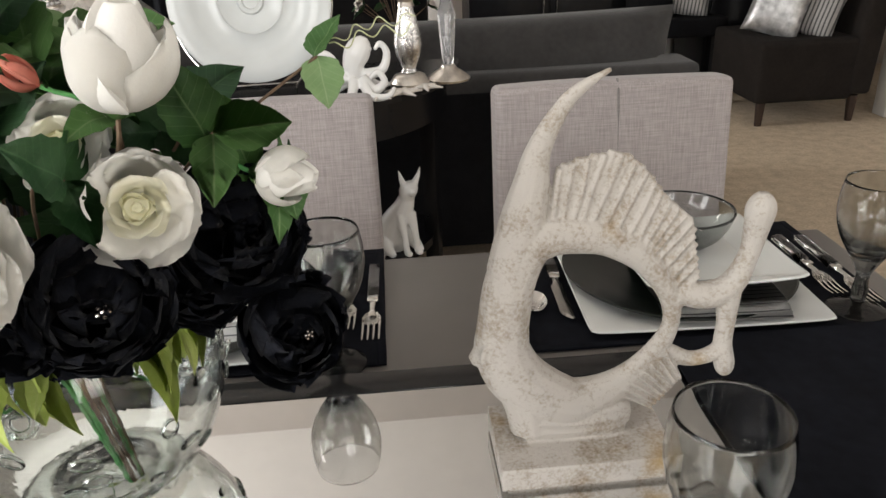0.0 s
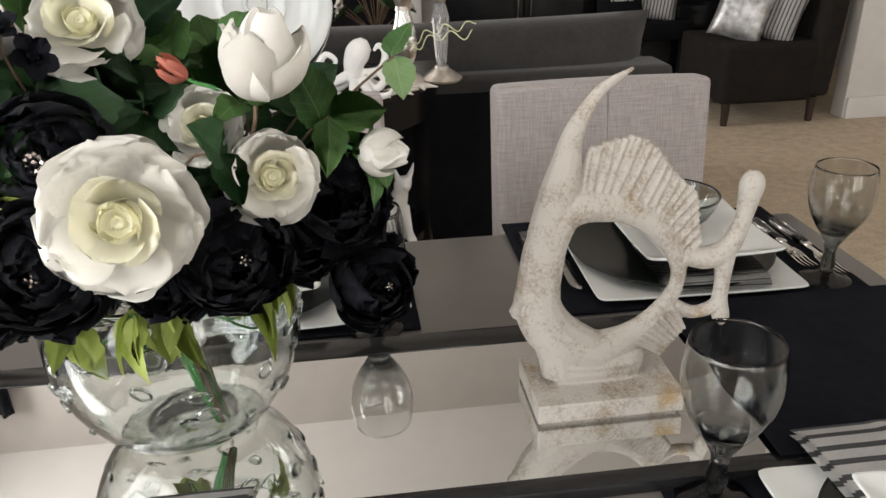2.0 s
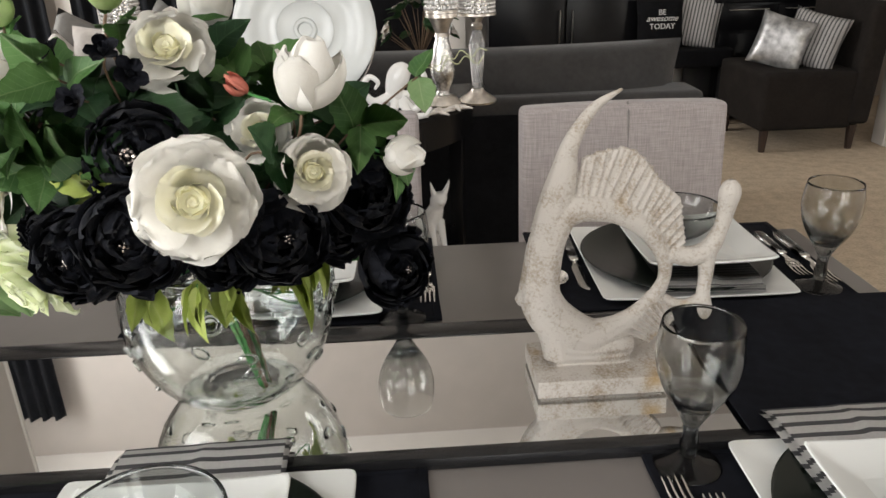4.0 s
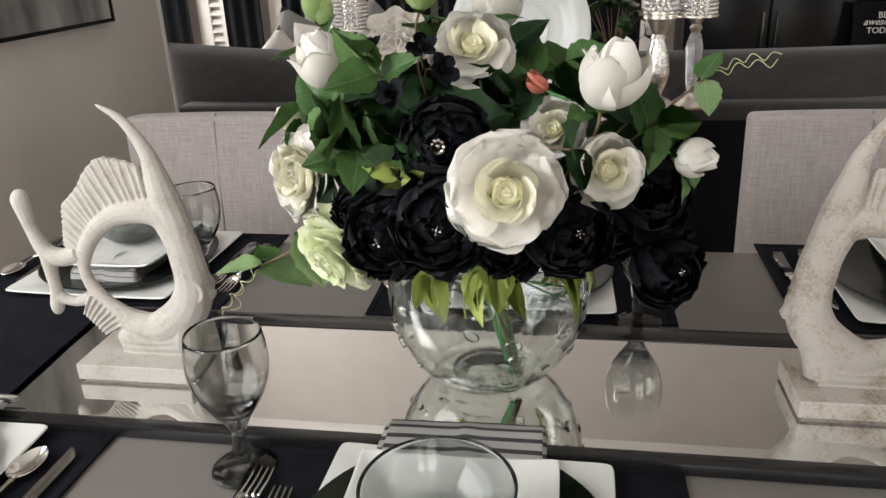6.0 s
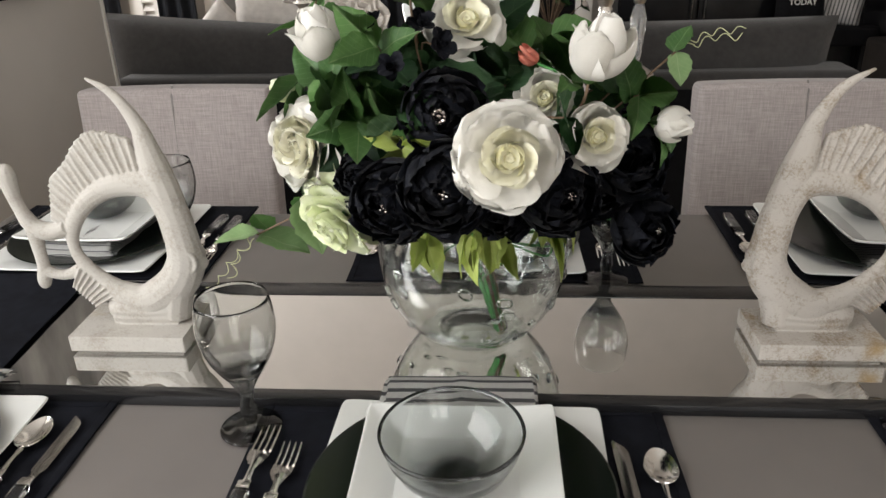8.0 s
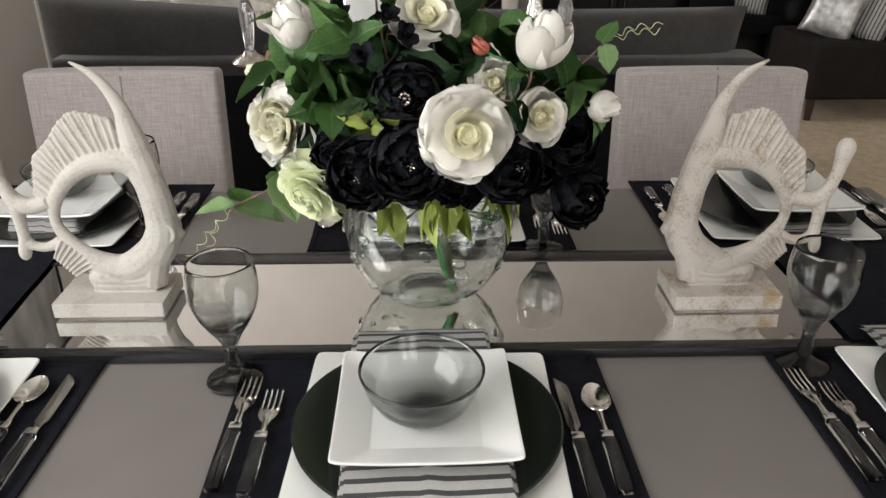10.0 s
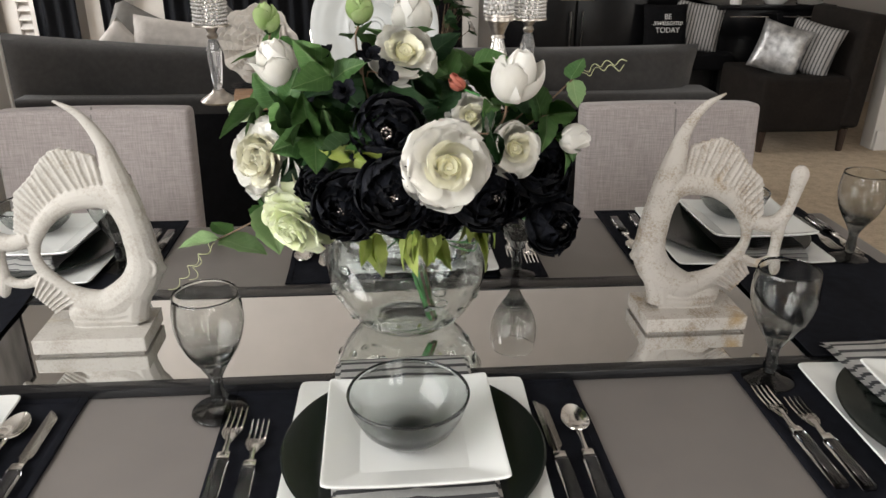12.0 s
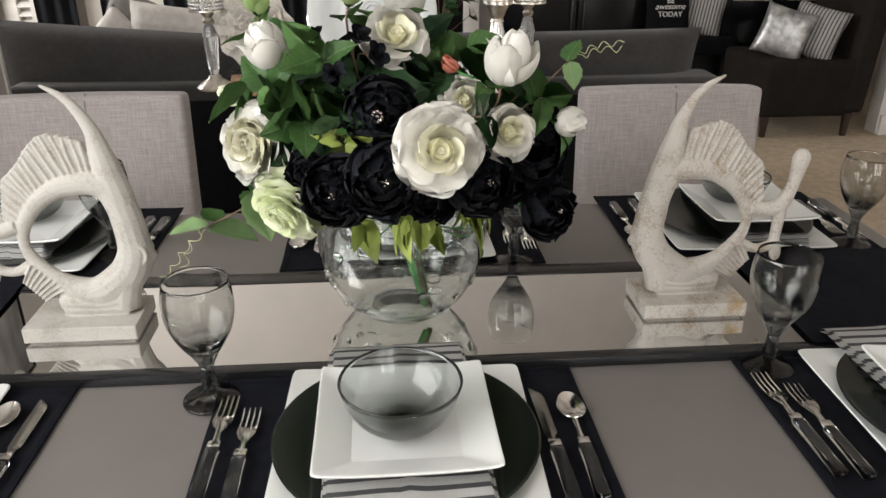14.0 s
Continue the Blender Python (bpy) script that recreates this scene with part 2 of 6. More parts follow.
NAPKINFINE = striped("finely_striped_napkin_cotton", [(0.0, (0.8, 0.79, 0.77)), (0.84, (0.2, 0.2, 0.205))], 0.012, 1, offset=0.002)
PLASTER = plaster("weathered_whitewash", (0.47, 0.438, 0.4), (0.22, 0.168, 0.11), (0.44, 0.29, 0.11), 0.95)
PLASTERCLEAN = plaster("soft_whitewash", (0.42, 0.398, 0.365), (0.22, 0.19, 0.15), (0.5, 0.42, 0.2), 0.6)
PETALWHITE = material("ivory_petal", (0.83, 0.815, 0.77), 0.85, vary=0.05, scale=60, second=(0.87, 0.855, 0.815), bump=0.2, bump_scale=330, thin=0.3)
PETALCREAM = material("cream_petal", (0.86, 0.84, 0.7), 0.85, vary=0.06, scale=60, second=(0.88, 0.865, 0.77), bump=0.2, bump_scale=330, thin=0.3)
PETALHEART = material("pale_yellow_petal", (0.87, 0.84, 0.58), 0.85, vary=0.05, scale=60, second=(0.88, 0.865, 0.7), thin=0.3)
PETALLIME = material("lime_white_petal", (0.84, 0.89, 0.62), 0.85, vary=0.06, scale=40, second=(0.9, 0.91, 0.8), bump=0.2, bump_scale=330, thin=0.3)
PETALGREEN = material("green_white_petal", (0.38, 0.52, 0.2), 0.8, vary=0.06, scale=40, second=(0.66, 0.74, 0.46), bump=0.3, bump_scale=330, thin=0.42)
PETALBLACK = material("black_silk_petal", (0.0065, 0.0075, 0.012), 0.85, vary=0.3, scale=60, bump=0.5, bump_scale=260, ior=1.3, sheen=0.03)
CORAL = material("coral_pink_petal", (0.6, 0.22, 0.16), 0.7, vary=0.15, scale=60)
LEAFDARK = leaf_material("dark_green_leaf", (0.026, 0.072, 0.032), (0.065, 0.15, 0.055), (0.1, 0.2, 0.09))
LEAFMID = leaf_material("mid_green_leaf", (0.05, 0.13, 0.036), (0.13, 0.26, 0.075), (0.24, 0.36, 0.16))
LEAFPALE = leaf_material("pale_green_leaf", (0.17, 0.3, 0.12), (0.3, 0.43, 0.21), (0.4, 0.5, 0.3))
LEAFLIME = leaf_material("lime_green_leaf", (0.36, 0.47, 0.08), (0.6, 0.66, 0.24), (0.55, 0.6, 0.25))
STEMGREEN = material("green_plastic_stem", (0.06, 0.22, 0.06), 0.5, vary=0.3, scale=120, bump=0.4)
STEMBROWN = material("brown_wire_stem", (0.12, 0.08, 0.05), 0.7, vary=0.3, scale=120, bump=0.4)
TENDRIL = material("pale_tendril", (0.45, 0.47, 0.27), 0.6, vary=0.1, scale=80)
RHINE = material("rhinestone_cluster", (0.5, 0.45, 0.43), 0.12, metal=0.9, vary=0.3, scale=300)
SOFA = material("charcoal_upholstery", (0.034, 0.0325, 0.032), 0.95, vary=0.15, scale=50, bump=0.3, bump_scale=700, sheen=0.15)
ARMCHAIR = material("dark_brown_upholstery", (0.014, 0.0115, 0.01), 0.95, vary=0.2, scale=50, bump=0.3, bump_scale=700, ior=1.3)
GREYPILLOW = material("grey_pillow_cloth", (0.17, 0.165, 0.155), 0.9, vary=0.1, scale=40, bump=0.3, bump_scale=500)
WHITEPILLOW = material("white_pillow_cloth", (0.55, 0.52, 0.49), 0.9, vary=0.08, scale=40, bump=0.5, bump_scale=200)
SEQUIN = material("silver_sequins", (0.12, 0.12, 0.12), 0.3, metal=0.6, vary=0.3, second=(0.75, 0.75, 0.75), scale=22, bump=0.6, bump_scale=260)
STRIPEPILLOW = striped("pinstripe_pillow_cloth", [(0.0, (0.42, 0.41, 0.4)), (0.62, (0.09, 0.09, 0.09))], 0.022, 0)
# black cloth; also the colour of the shade painted on the sofa's back
BLACKPILLOWANDSHADE = material("black_pillow_cloth", (0.007, 0.007, 0.008), 0.95, vary=0.2, scale=50, ior=1.2)
WHITEPRINT = material("white_print", (0.75, 0.75, 0.74), 0.7, vary=0.02)
CERAMIC = material("white_glazed_ceramic", (0.8, 0.79, 0.77), 0.18, vary=0.02, scale=12, coat=0.3)
SHELLWHITE = material("chalky_shell", (0.62, 0.58, 0.53), 0.7, vary=0.12, scale=50, bump=0.6, bump_scale=120)
FROST = material("frosted_plate_glass", (0.62, 0.64, 0.63), 0.35, vary=0.04, scale=14, bump=0.15, bump_scale=60, coat=0.4)
CRYSTAL = material("cut_crystal", (0.9, 0.9, 0.9), 0.02, vary=0, glass=0.85, ior=1.52)
BEAD = material("glass_bead", (0.75, 0.72, 0.68), 0.08, metal=0.55, vary=0.25, scale=90)
MOSAIC = material("mirror_mosaic", (0.2, 0.19, 0.18), 0.15, metal=1.0, vary=0.2, scale=160, second=(0.95, 0.93, 0.9), bump=0.6, bump_scale=300)
OAK = material("light_oak_block", (0.36, 0.22, 0.13), 0.5, vary=0.2, scale=30, stretch=(1, 8, 8))
CURTAIN = material("navy_black_curtain", (0.013, 0.015, 0.02), 0.9, vary=0.2, scale=30)
CANVAS = material("ink_canvas_print", (0.5, 0.48, 0.46), 0.8, vary=0.2, scale=9, second=(0.05, 0.05, 0.055), stretch=(1, 1.6, 0.35))

# ---- building helpers ----
def mesh_of(bm, name, mat, smooth=True):
    me = bpy.data.meshes.new(name)
    bm.normal_update()
    bm.to_mesh(me)
    bm.free()
    me.materials.append(mat)
    if smooth:
        for p in me.polygons:
            p.use_smooth = True
    return me


def sharp_by_angle(me, degrees=40):
    me.set_sharp_from_angle(angle=radians(degrees))
    return me


def solid(name, bm, mat, m=None, smooth=True, angle=40):
    """A thing that is one mesh."""
    me = mesh_of(bm, name, mat, smooth)
    if smooth and angle:
        sharp_by_angle(me, angle)
    ob = new(name, me)
    if m is not None:
        ob.matrix_basis = m
    return ob


def part(name, bm, mat, parent, label="", m=None, smooth=True, angle=40):
    """One mesh under a thing or under a part."""
    me = bm if isinstance(bm, bpy.types.Mesh) else mesh_of(bm, name, mat, smooth)
    if smooth and angle and not isinstance(bm, bpy.types.Mesh):
        sharp_by_angle(me, angle)
    ob = new(name, me)
    ob.parent = parent
    if m is not None:
        ob.matrix_basis = m
    if label:
        ob["label"] = label
    return ob


def thing(name, label, category, m=None, group=""):
    ob = new(name)
    ob.empty_display_size = 0.05
    if m is not None:
        ob.matrix_basis = m
    return tagged(ob, label, category, group)


def box(x0, x1, y0, y1, z0, z1, bevel=0.0, seg=2, bm=None):
    bm = bm or bmesh.new()
    made = bmesh.ops.create_cube(bm, size=1)["verts"]
    for v in made:
        v.co = Vector(((x0 + x1) / 2 + v.co.x * (x1 - x0), (y0 + y1) / 2 + v.co.y * (y1 - y0), (z0 + z1) / 2 + v.co.z * (z1 - z0)))
    if bevel:
        edges = {e for v in made for e in v.link_edges}
        bmesh.ops.bevel(bm, geom=list(edges), offset=bevel, segments=seg, profile=0.6, affect="EDGES")
    return bm


def lathe(profile, seg=40, closed=False, bm=None):
    """Turns (radius, height) pairs round the z axis."""
    bm = bm or bmesh.new()
    rings = []
    for r, z in profile:
        if r < 1e-5:
            rings.append([bm.verts.new((0, 0, z))])
        else:
            rings.append([bm.verts.new((r * math.cos(2 * math.pi * i / seg), r * math.sin(2 * math.pi * i / seg), z)) for i in range(seg)])
    pairs = list(zip(rings, rings[1:])) + ([(rings[-1], rings[0])] if closed else [])
    for a, b in pairs:
        for i in range(seg):
            j = (i + 1) % seg
            if len(a) == 1 and len(b) > 1:
                bm.faces.new((a[0], b[j], b[i]))
            elif len(b) == 1 and len(a) > 1:
                bm.faces.new((a[i], a[j], b[0]))
            elif len(a) > 1:
                bm.faces.new((a[i], a[j], b[j], b[i]))
    bmesh.ops.recalc_face_normals(bm, faces=bm.faces)
    return bm


def glide(points, steps):
    """A smooth line through the points (Catmull-Rom); points may carry extra numbers."""
    pts = [np.array(p, float) for p in points]
    pts = [2 * pts[0] - pts[1]] + pts + [2 * pts[-1] - pts[-2]]
    out = []
    for i in range(1, len(pts) - 2):
        a, b, c, d = pts[i - 1:i + 3]
        for k in range(steps):
            u = k / steps
            out.append(0.5 * (2 * b + (c - a) * u + (2 * a - 5 * b + 4 * c - d) * u * u + (3 * b - a - 3 * c + d) * u ** 3))
    out.append(pts[-2])
    return out


def tube(points, seg=8, bm=None, flat=1.0, caps=True, loop=False):
    """A swept tube through rows (x, y, z, radius); flat: thickness along y against the radius."""
    bm = bm or bmesh.new()
    rows = [(Vector(p[:3]), p[3]) for p in points]
    rings, last = [], Vector((0, 1, 0))
    for i, (p, r) in enumerate(rows):
        a = rows[i - 1][0] if i or loop else p
        b = rows[(i + 1) % len(rows)][0] if i + 1 < len(rows) or loop else p
        d = (b - a).normalized() if (b - a).length > 1e-9 else Vector((0, 0, 1))
        side = (last - d * last.dot(d))
        if side.length < 1e-4:
            side = d.orthogonal()
        side.normalize()
        last = side
        up = d.cross(side)
        rings.append([bm.verts.new(p + side * (r * flat * math.cos(2 * math.pi * k / seg)) + up * (r * math.sin(2 * math.pi * k / seg))) for k in range(seg)])
    for a, b in list(zip(rings, rings[1:])) + ([(rings[-1], rings[0])] if loop else []):
        for k in range(seg):
            bm.faces.new((a[k], a[(k + 1) % seg], b[(k + 1) % seg], b[k]))
    if caps and not loop:
        bm.faces.new(list(reversed(rings[0])))
        bm.faces.new(rings[-1])
    return bm


def grid(nu, nv, place, bm=None, both=False):
    """A sheet of nu x nv cells; place(u, v) with u, v in 0..1."""
    bm = bm or bmesh.new()
    vs = [[bm.verts.new(place(i / nu, j / nv)) for j in range(nv + 1)] for i in range(nu + 1)]
    for i in range(nu):
        for j in range(nv):
            bm.faces.new((vs[i][j], vs[i + 1][j], vs[i + 1][j + 1], vs[i][j + 1]))
    return bm


def pillow_mesh(w, h, t, seed=0, slope=0.0, ear=0.06, n=14, power=0.55):
    """A stuffed square: width along x, height along z, thickness along y, pinched towards its corners."""
    bm = bmesh.new()
    for side in (-1, 1):
        def place(u, v):
            a, b = 2 * u - 1, 2 * v - 1
            fat = max(0.0, (1 - a ** 4) * (1 - b ** 4)) ** power
            pinch_x, pinch_z = 1 - ear * (1 - b * b), 1 - ear * (1 - a * a)
            wob = 0.06 * t * noise.noise(Vector((a * 2, b * 2, seed * 3.7 + side)))
            return Vector((a * w / 2 * pinch_x, side * (t / 2 * fat + 0.003) + wob, b * h / 2 * pinch_z + slope * a * (0.5 + 0.5 * b)))
        grid(n, n, place, bm)
    bmesh.ops.remove_doubles(bm, verts=bm.verts, dist=0.0075)
    bmesh.ops.recalc_face_normals(bm, faces=bm.faces)
    return bm


def facing(pos, way, turn=0.0):
    """A pose at pos whose z axis points along way."""
    q = Vector(way).normalized().to_track_quat("Z", "Y")
    return Matrix.Translation(pos) @ q.to_matrix().to_4x4() @ Matrix.Rotation(turn, 4, "Z")


# ---- the shell of the rooms ----
def structure(name, bm, mat, label, category):
    return tagged(solid(name, bm, mat), label, category, kind="structure")


structure("floor", box(-4.2, 4.4, -3.4, 5.2, -0.1, 0.0), CARPET, "beige low-pile carpet through both rooms", "floor")
structure("ceiling_dining", box(-4.2, 4.4, -3.4, 1.9, 2.7, 2.8), CEIL, "plain white painted dining room ceiling", "ceiling")
HIGH = 4.5
structure("ceiling_living", box(-4.2, 4.4, 1.85, 5.2, HIGH, HIGH + 0.1), CEIL, "high white painted living room ceiling", "ceiling")
structure("wall_header", box(-4.12, 4.32, 1.85, 1.95, 2.802, HIGH), WALL, "painted wall above the opening between the rooms", "wall")
bm = box(-1.89, -1.77, 0.15, 1.95, 0, 2.7)
box(-1.89, -1.77, -3.2, -1.85, 0, 2.7, bm=bm)
box(-1.89, -1.77, -1.85, 0.15, 0, 0.8, bm=bm)
box(-1.89, -1.77, -1.85, 0.15, 2.3, 2.7, bm=bm)
structure("wall_west", bm, WALL, "grey-beige painted dining room wall", "wall")
structure("trim_west", box(-1.9, -1.764, 1.952, 1.972, 0, 2.7, 0.004), TRIM, "white corner trim on the wall's end", "trim")
structure("baseboard_west", box(-1.768, -1.752, -3.2, 1.95, 0, 0.12, 0.004), TRIM, "white baseboard along the wall", "baseboard")
structure("wall_north", box(-4.0, 4.2, 5.0, 5.12, 0, HIGH), WALL, "grey-beige painted living room wall", "wall")
bm = box(4.2, 4.32, -3.2, -1.55, 0, 2.7)
box(4.2, 4.32, 0.55, 1.9, 0, 2.7, bm=bm)
box(4.2, 4.32, 1.9, 5.0, 0, HIGH, bm=bm)
box(4.2, 4.32, -1.55, 0.55, 0, 0.5, bm=bm)
box(4.2, 4.32, -1.55, 0.55, 2.2, 2.7, bm=bm)
structure("wall_east", bm, WALL, "grey-beige painted side wall with a window opening", "wall")
structure("wall_stub", box(2.79, 4.2, 3.58, 3.7, 0, HIGH - 0.002, 0.006), TRIM, "pale painted wall end beside the armchair", "wall")
structure("baseboard_stub", box(2.8, 4.2, 3.56, 3.578, 0, 0.13, 0.004), TRIM, "white baseboard under the pale wall", "baseboard")
bm = box(-1.89, -0.1, -3.32, -3.2, 0, 2.7)
box(2.3, 4.2, -3.32, -3.2, 0, 2.7, bm=bm)
box(-0.1, 2.3, -3.32, -3.2, 2.4, 2.7, bm=bm)
box(-0.1, 2.3, -3.32, -3.2, 0, 0.3, bm=bm)
structure("wall_south", bm, WALL, "painted wall with a wide window opening", "wall")
bm = box(-4.12, -4.0, 1.95, 2.4, 0, HIGH)
box(-4.12, -4.0, 4.2, 5.0, 0, HIGH, bm=bm)
box(-4.12, -4.0, 2.4, 4.2, 3.6, HIGH, bm=bm)
box(-4.12, -4.0, 2.4, 4.2, 0, 0.6, bm=bm)
structure("wall_living_west", bm, WALL, "painted living room wall with a window opening", "wall")
structure("wall_living_south", box(-4.0, -1.89, 1.85, 1.95, 0, 2.7), WALL, "painted return wall of the living room", "wall")

# ---- dining table ----
TOP = 0.76
table = thing("dining_table", "long dining table with a charcoal gloss top and black edge", "table", pose(-0.36, 0.045, 0))
part("tabletop", box(-0.93, 0.93, -0.475, 0.475, 0.72, TOP, 0.004), TABLE, table)
part("apron", box(-0.85, 0.85, -0.4, 0.4, 0.62, 0.718), BLACKWOOD, table)
leg = None
for sx in (-0.8, 0.8):
    for sy in (-0.36, 0.36):
        p = part("leg", leg or box(-0.045, 0.045, -0.045, 0.045, 0, 0.64, 0.004), BLACKWOOD, table, m=pose(sx, sy, 0))
        leg = p.data
runner = thing("mirror_runner", "long mirror panel with a glossy black border on the table", "mirror", pose(-0.36, 0, TOP))
part("mirror_glass", box(-0.86, 0.86, -0.077, 0.16, 0.002, 0.014), MIRROR, runner, smooth=False)
part("border", box(-0.88, 0.88, -0.098, -0.0775, 0.0005, 0.0155, 0.003), BLACKGLOSS, runner, "bevelled black border")
part("border", box(-0.88, 0.88, 0.1605, 0.2, 0.0005, 0.0155, 0.003), BLACKGLOSS, runner, "bevelled black border")
for sx in (-1, 1):
    part("border", box(sx * 0.87 - 0.0095, sx * 0.87 + 0.0095, -0.077, 0.16, 0.0005, 0.0155, 0.003), BLACKGLOSS, runner, "bevelled black border")


# ---- place settings: built once round (0, 0) at table height, near edge of the table towards -y ----
def cloth_sheet(w, d, seed, lift=0.0012, thick=0.0016, wave=0.0012):
    bm = bmesh.new()
    for k in (0, 1):
        def place(u, v):
            x, y = (u - 0.5) * w, (v - 0.5) * d
            z = lift + k * thick + wave * (0.5 + 0.5 * noise.noise(Vector((x * 9, y * 9, seed))))
            edge = 0.0015 * noise.noise(Vector((x * 14, y * 14, seed + 9)))
            return Vector((x + edge, y + edge, z))
        grid(24, 18, place, bm)
    bm.verts.ensure_lookup_table()
    n = 25 * 19
    ring = [i * 19 for i in range(25)] + [24 * 19 + j for j in range(1, 19)] + [i * 19 + 18 for i in range(23, -1, -1)] + [j for j in range(17, 0, -1)]
    for a, b in zip(ring, ring[1:] + ring[:1]):
        bm.faces.new((bm.verts[a], bm.verts[b], bm.verts[b + n], bm.verts[a + n]))
    bmesh.ops.recalc_face_normals(bm, faces=bm.faces)
    return bm


def square_plate(size, rise, corner=0.08):
    """Square coupe plate: flat well, sloping rim, rounded corners and lip."""
    bm = bmesh.new()
    n, half = 72, size / 2
    rings = []
    for q, z in ((0.0, 0.004), (0.585, 0.004), (0.6, 0.0042), (0.62, 0.005), (0.97, rise + 0.0045), (0.992, rise + 0.0048), (1.0, rise + 0.003), (0.985, rise + 0.0008), (0.6, 0.0), (0.0, 0.0)):
        row = []
        for k in range(n):
            side, e = divmod(k, n // 4)
            c, d = 1.0, math.sin(math.pi / 2 * (2 * e / (n // 4) - 1))
            for _ in range(side):
                c, d = -d, c
            r = (abs(c) ** 34 + abs(d) ** 34) ** (-1 / 34)
            lift = 0.3 * rise * (abs(c * d) ** 3) * (q > 0.7)
            row.append(bm.verts.new((c * r * half * q, d * r * half * q, z + lift)) if q else None)
        rings.append(row if q else [bm.verts.new((0, 0, z))] * n)
    for a, b in zip(rings, rings[1:]):
        for k in range(n):
            j = (k + 1) % n
            corners = []
            for v in (a[k], a[j], b[j], b[k]):
                if v not in corners:
                    corners.append(v)
            bm.faces.new(corners)
    bmesh.ops.recalc_face_normals(bm, faces=bm.faces)
    return bm


def folded_napkin(m, cloth=None, layers=((0.0, 0.0), (0.004, 0.0032), (-0.003, 0.0064))):
    """A cloth folded into a long band of three layers, with soft edges and a pressed crease."""
    w, length = 0.18, 0.372
    nap = thing("napkin", "folded cotton napkin with grey and white stripes under a plate", "napkin", m, "striped napkins")
    for k, (off, lift) in enumerate(layers):
        def place(u, v):
            x = (u - 0.5) * (w - 0.006 * k) + 0.004 * noise.noise(Vector((v * 3, k, 2)))
            y = (v - 0.5) * length + off
            end = min(1.0, min(v, 1 - v) * 14)
            crease = 0.003 * math.exp(-((u - 0.52) / 0.035) ** 2)
            z = lift + crease + 0.0024 * noise.noise(Vector((x * 16, y * 16, k * 5))) + 0.0012
            return Vector((x, y, z * (0.5 + 0.5 * end) + lift * 0.5 * (1 - end) - 0.006 * (1 - end) ** 2))
        bm = grid(18, 40, place)
        bmesh.ops.solidify(bm, geom=bm.faces[:], thickness=-0.0026)
        bmesh.ops.recalc_face_normals(bm, faces=bm.faces)
        part("fold", bm, cloth or NAPKIN, nap, angle=60)
    return nap


def goblet(m, label):
    g = thing("goblet", label, "glass", m, "goblets on the table")
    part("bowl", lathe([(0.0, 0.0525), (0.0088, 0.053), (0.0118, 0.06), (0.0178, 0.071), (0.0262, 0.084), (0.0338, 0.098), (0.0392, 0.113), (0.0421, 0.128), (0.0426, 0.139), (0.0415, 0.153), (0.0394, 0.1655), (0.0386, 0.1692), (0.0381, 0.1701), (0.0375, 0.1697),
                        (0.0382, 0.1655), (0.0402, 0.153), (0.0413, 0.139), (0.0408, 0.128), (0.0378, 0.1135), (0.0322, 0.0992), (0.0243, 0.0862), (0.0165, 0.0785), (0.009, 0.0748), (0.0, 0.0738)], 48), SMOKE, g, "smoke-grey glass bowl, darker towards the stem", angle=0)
    part("stem", lathe([(0.0, 0.0535), (0.0085, 0.0525), (0.0076, 0.045), (0.0082, 0.037), (0.0098, 0.03), (0.0096, 0.0245), (0.0082, 0.0195), (0.0085, 0.0155), (0.0, 0.0145)], 32), SMOKEDARK, g, "dark smoke-grey glass stem", angle=0)
    part("foot", lathe([(0.0, 0.016), (0.009, 0.0145), (0.016, 0.0095), (0.027, 0.0058), (0.034, 0.0042), (0.0352, 0.003), (0.0345, 0.001), (0.0, 0.001)], 40), SMOKEDARK, g, "dark smoke-grey glass foot", angle=0)
    return g


def cutlery_handle(parent, y0, y1, w):
    part("handle", box(-w / 2, w / 2, y0, y1, 0.002, 0.0105, 0.0022, 2), ACRYLIC, parent, "clear acrylic handle")
    part("ferrule", box(-w / 2 * 0.95, w / 2 * 0.95, y1, y1 + 0.012, 0.002, 0.009, 0.002), STEEL, parent)


def fork(name, length, width, m, label):
    f = thing(name, label, "fork", m, "cutlery on the table")
    h = length * 0.48
    cutlery_handle(f, -length, -length + h, 0.0155)
    y = -length + h + 0.012
    tine = 0.042 * length / 0.2
    root = -tine
    part("neck", tube(glide([(0, y, 0.0055, 0.0042), (0, (y + root) / 2, 0.007, 0.0028), (0, root - 0.03, 0.006, 0.0036), (0, root - 0.014, 0.0035, 0.007)], 5), 8, flat=0.6), STEEL, f)
    def place(u, v):
        w = width * (0.55 + 0.45 * min(1, v * 2.2))
        return Vector(((u - 0.5) * w, root - 0.024 + v * 0.026, 0.0028 + 0.002 * (2 * u - 1) ** 2 + 0.002 * (1 - v)))
    bm = grid(8, 6, place)
    bmesh.ops.solidify(bm, geom=bm.faces[:], thickness=-0.0014)
    part("head", bm, STEEL, f)
    me = None
    for k in range(4):
        x = (k - 1.5) * width * 0.285
        t = part("tine", me or tube([(0, root, 0.0042, 0.0016), (0, root + tine * 0.5, 0.0032, 0.00145), (0, -0.004, 0.0048, 0.0011), (0, 0, 0.0055, 0.0005)], 6), STEEL, f, m=pose(x, 0, 0))
        me = t.data
    return f


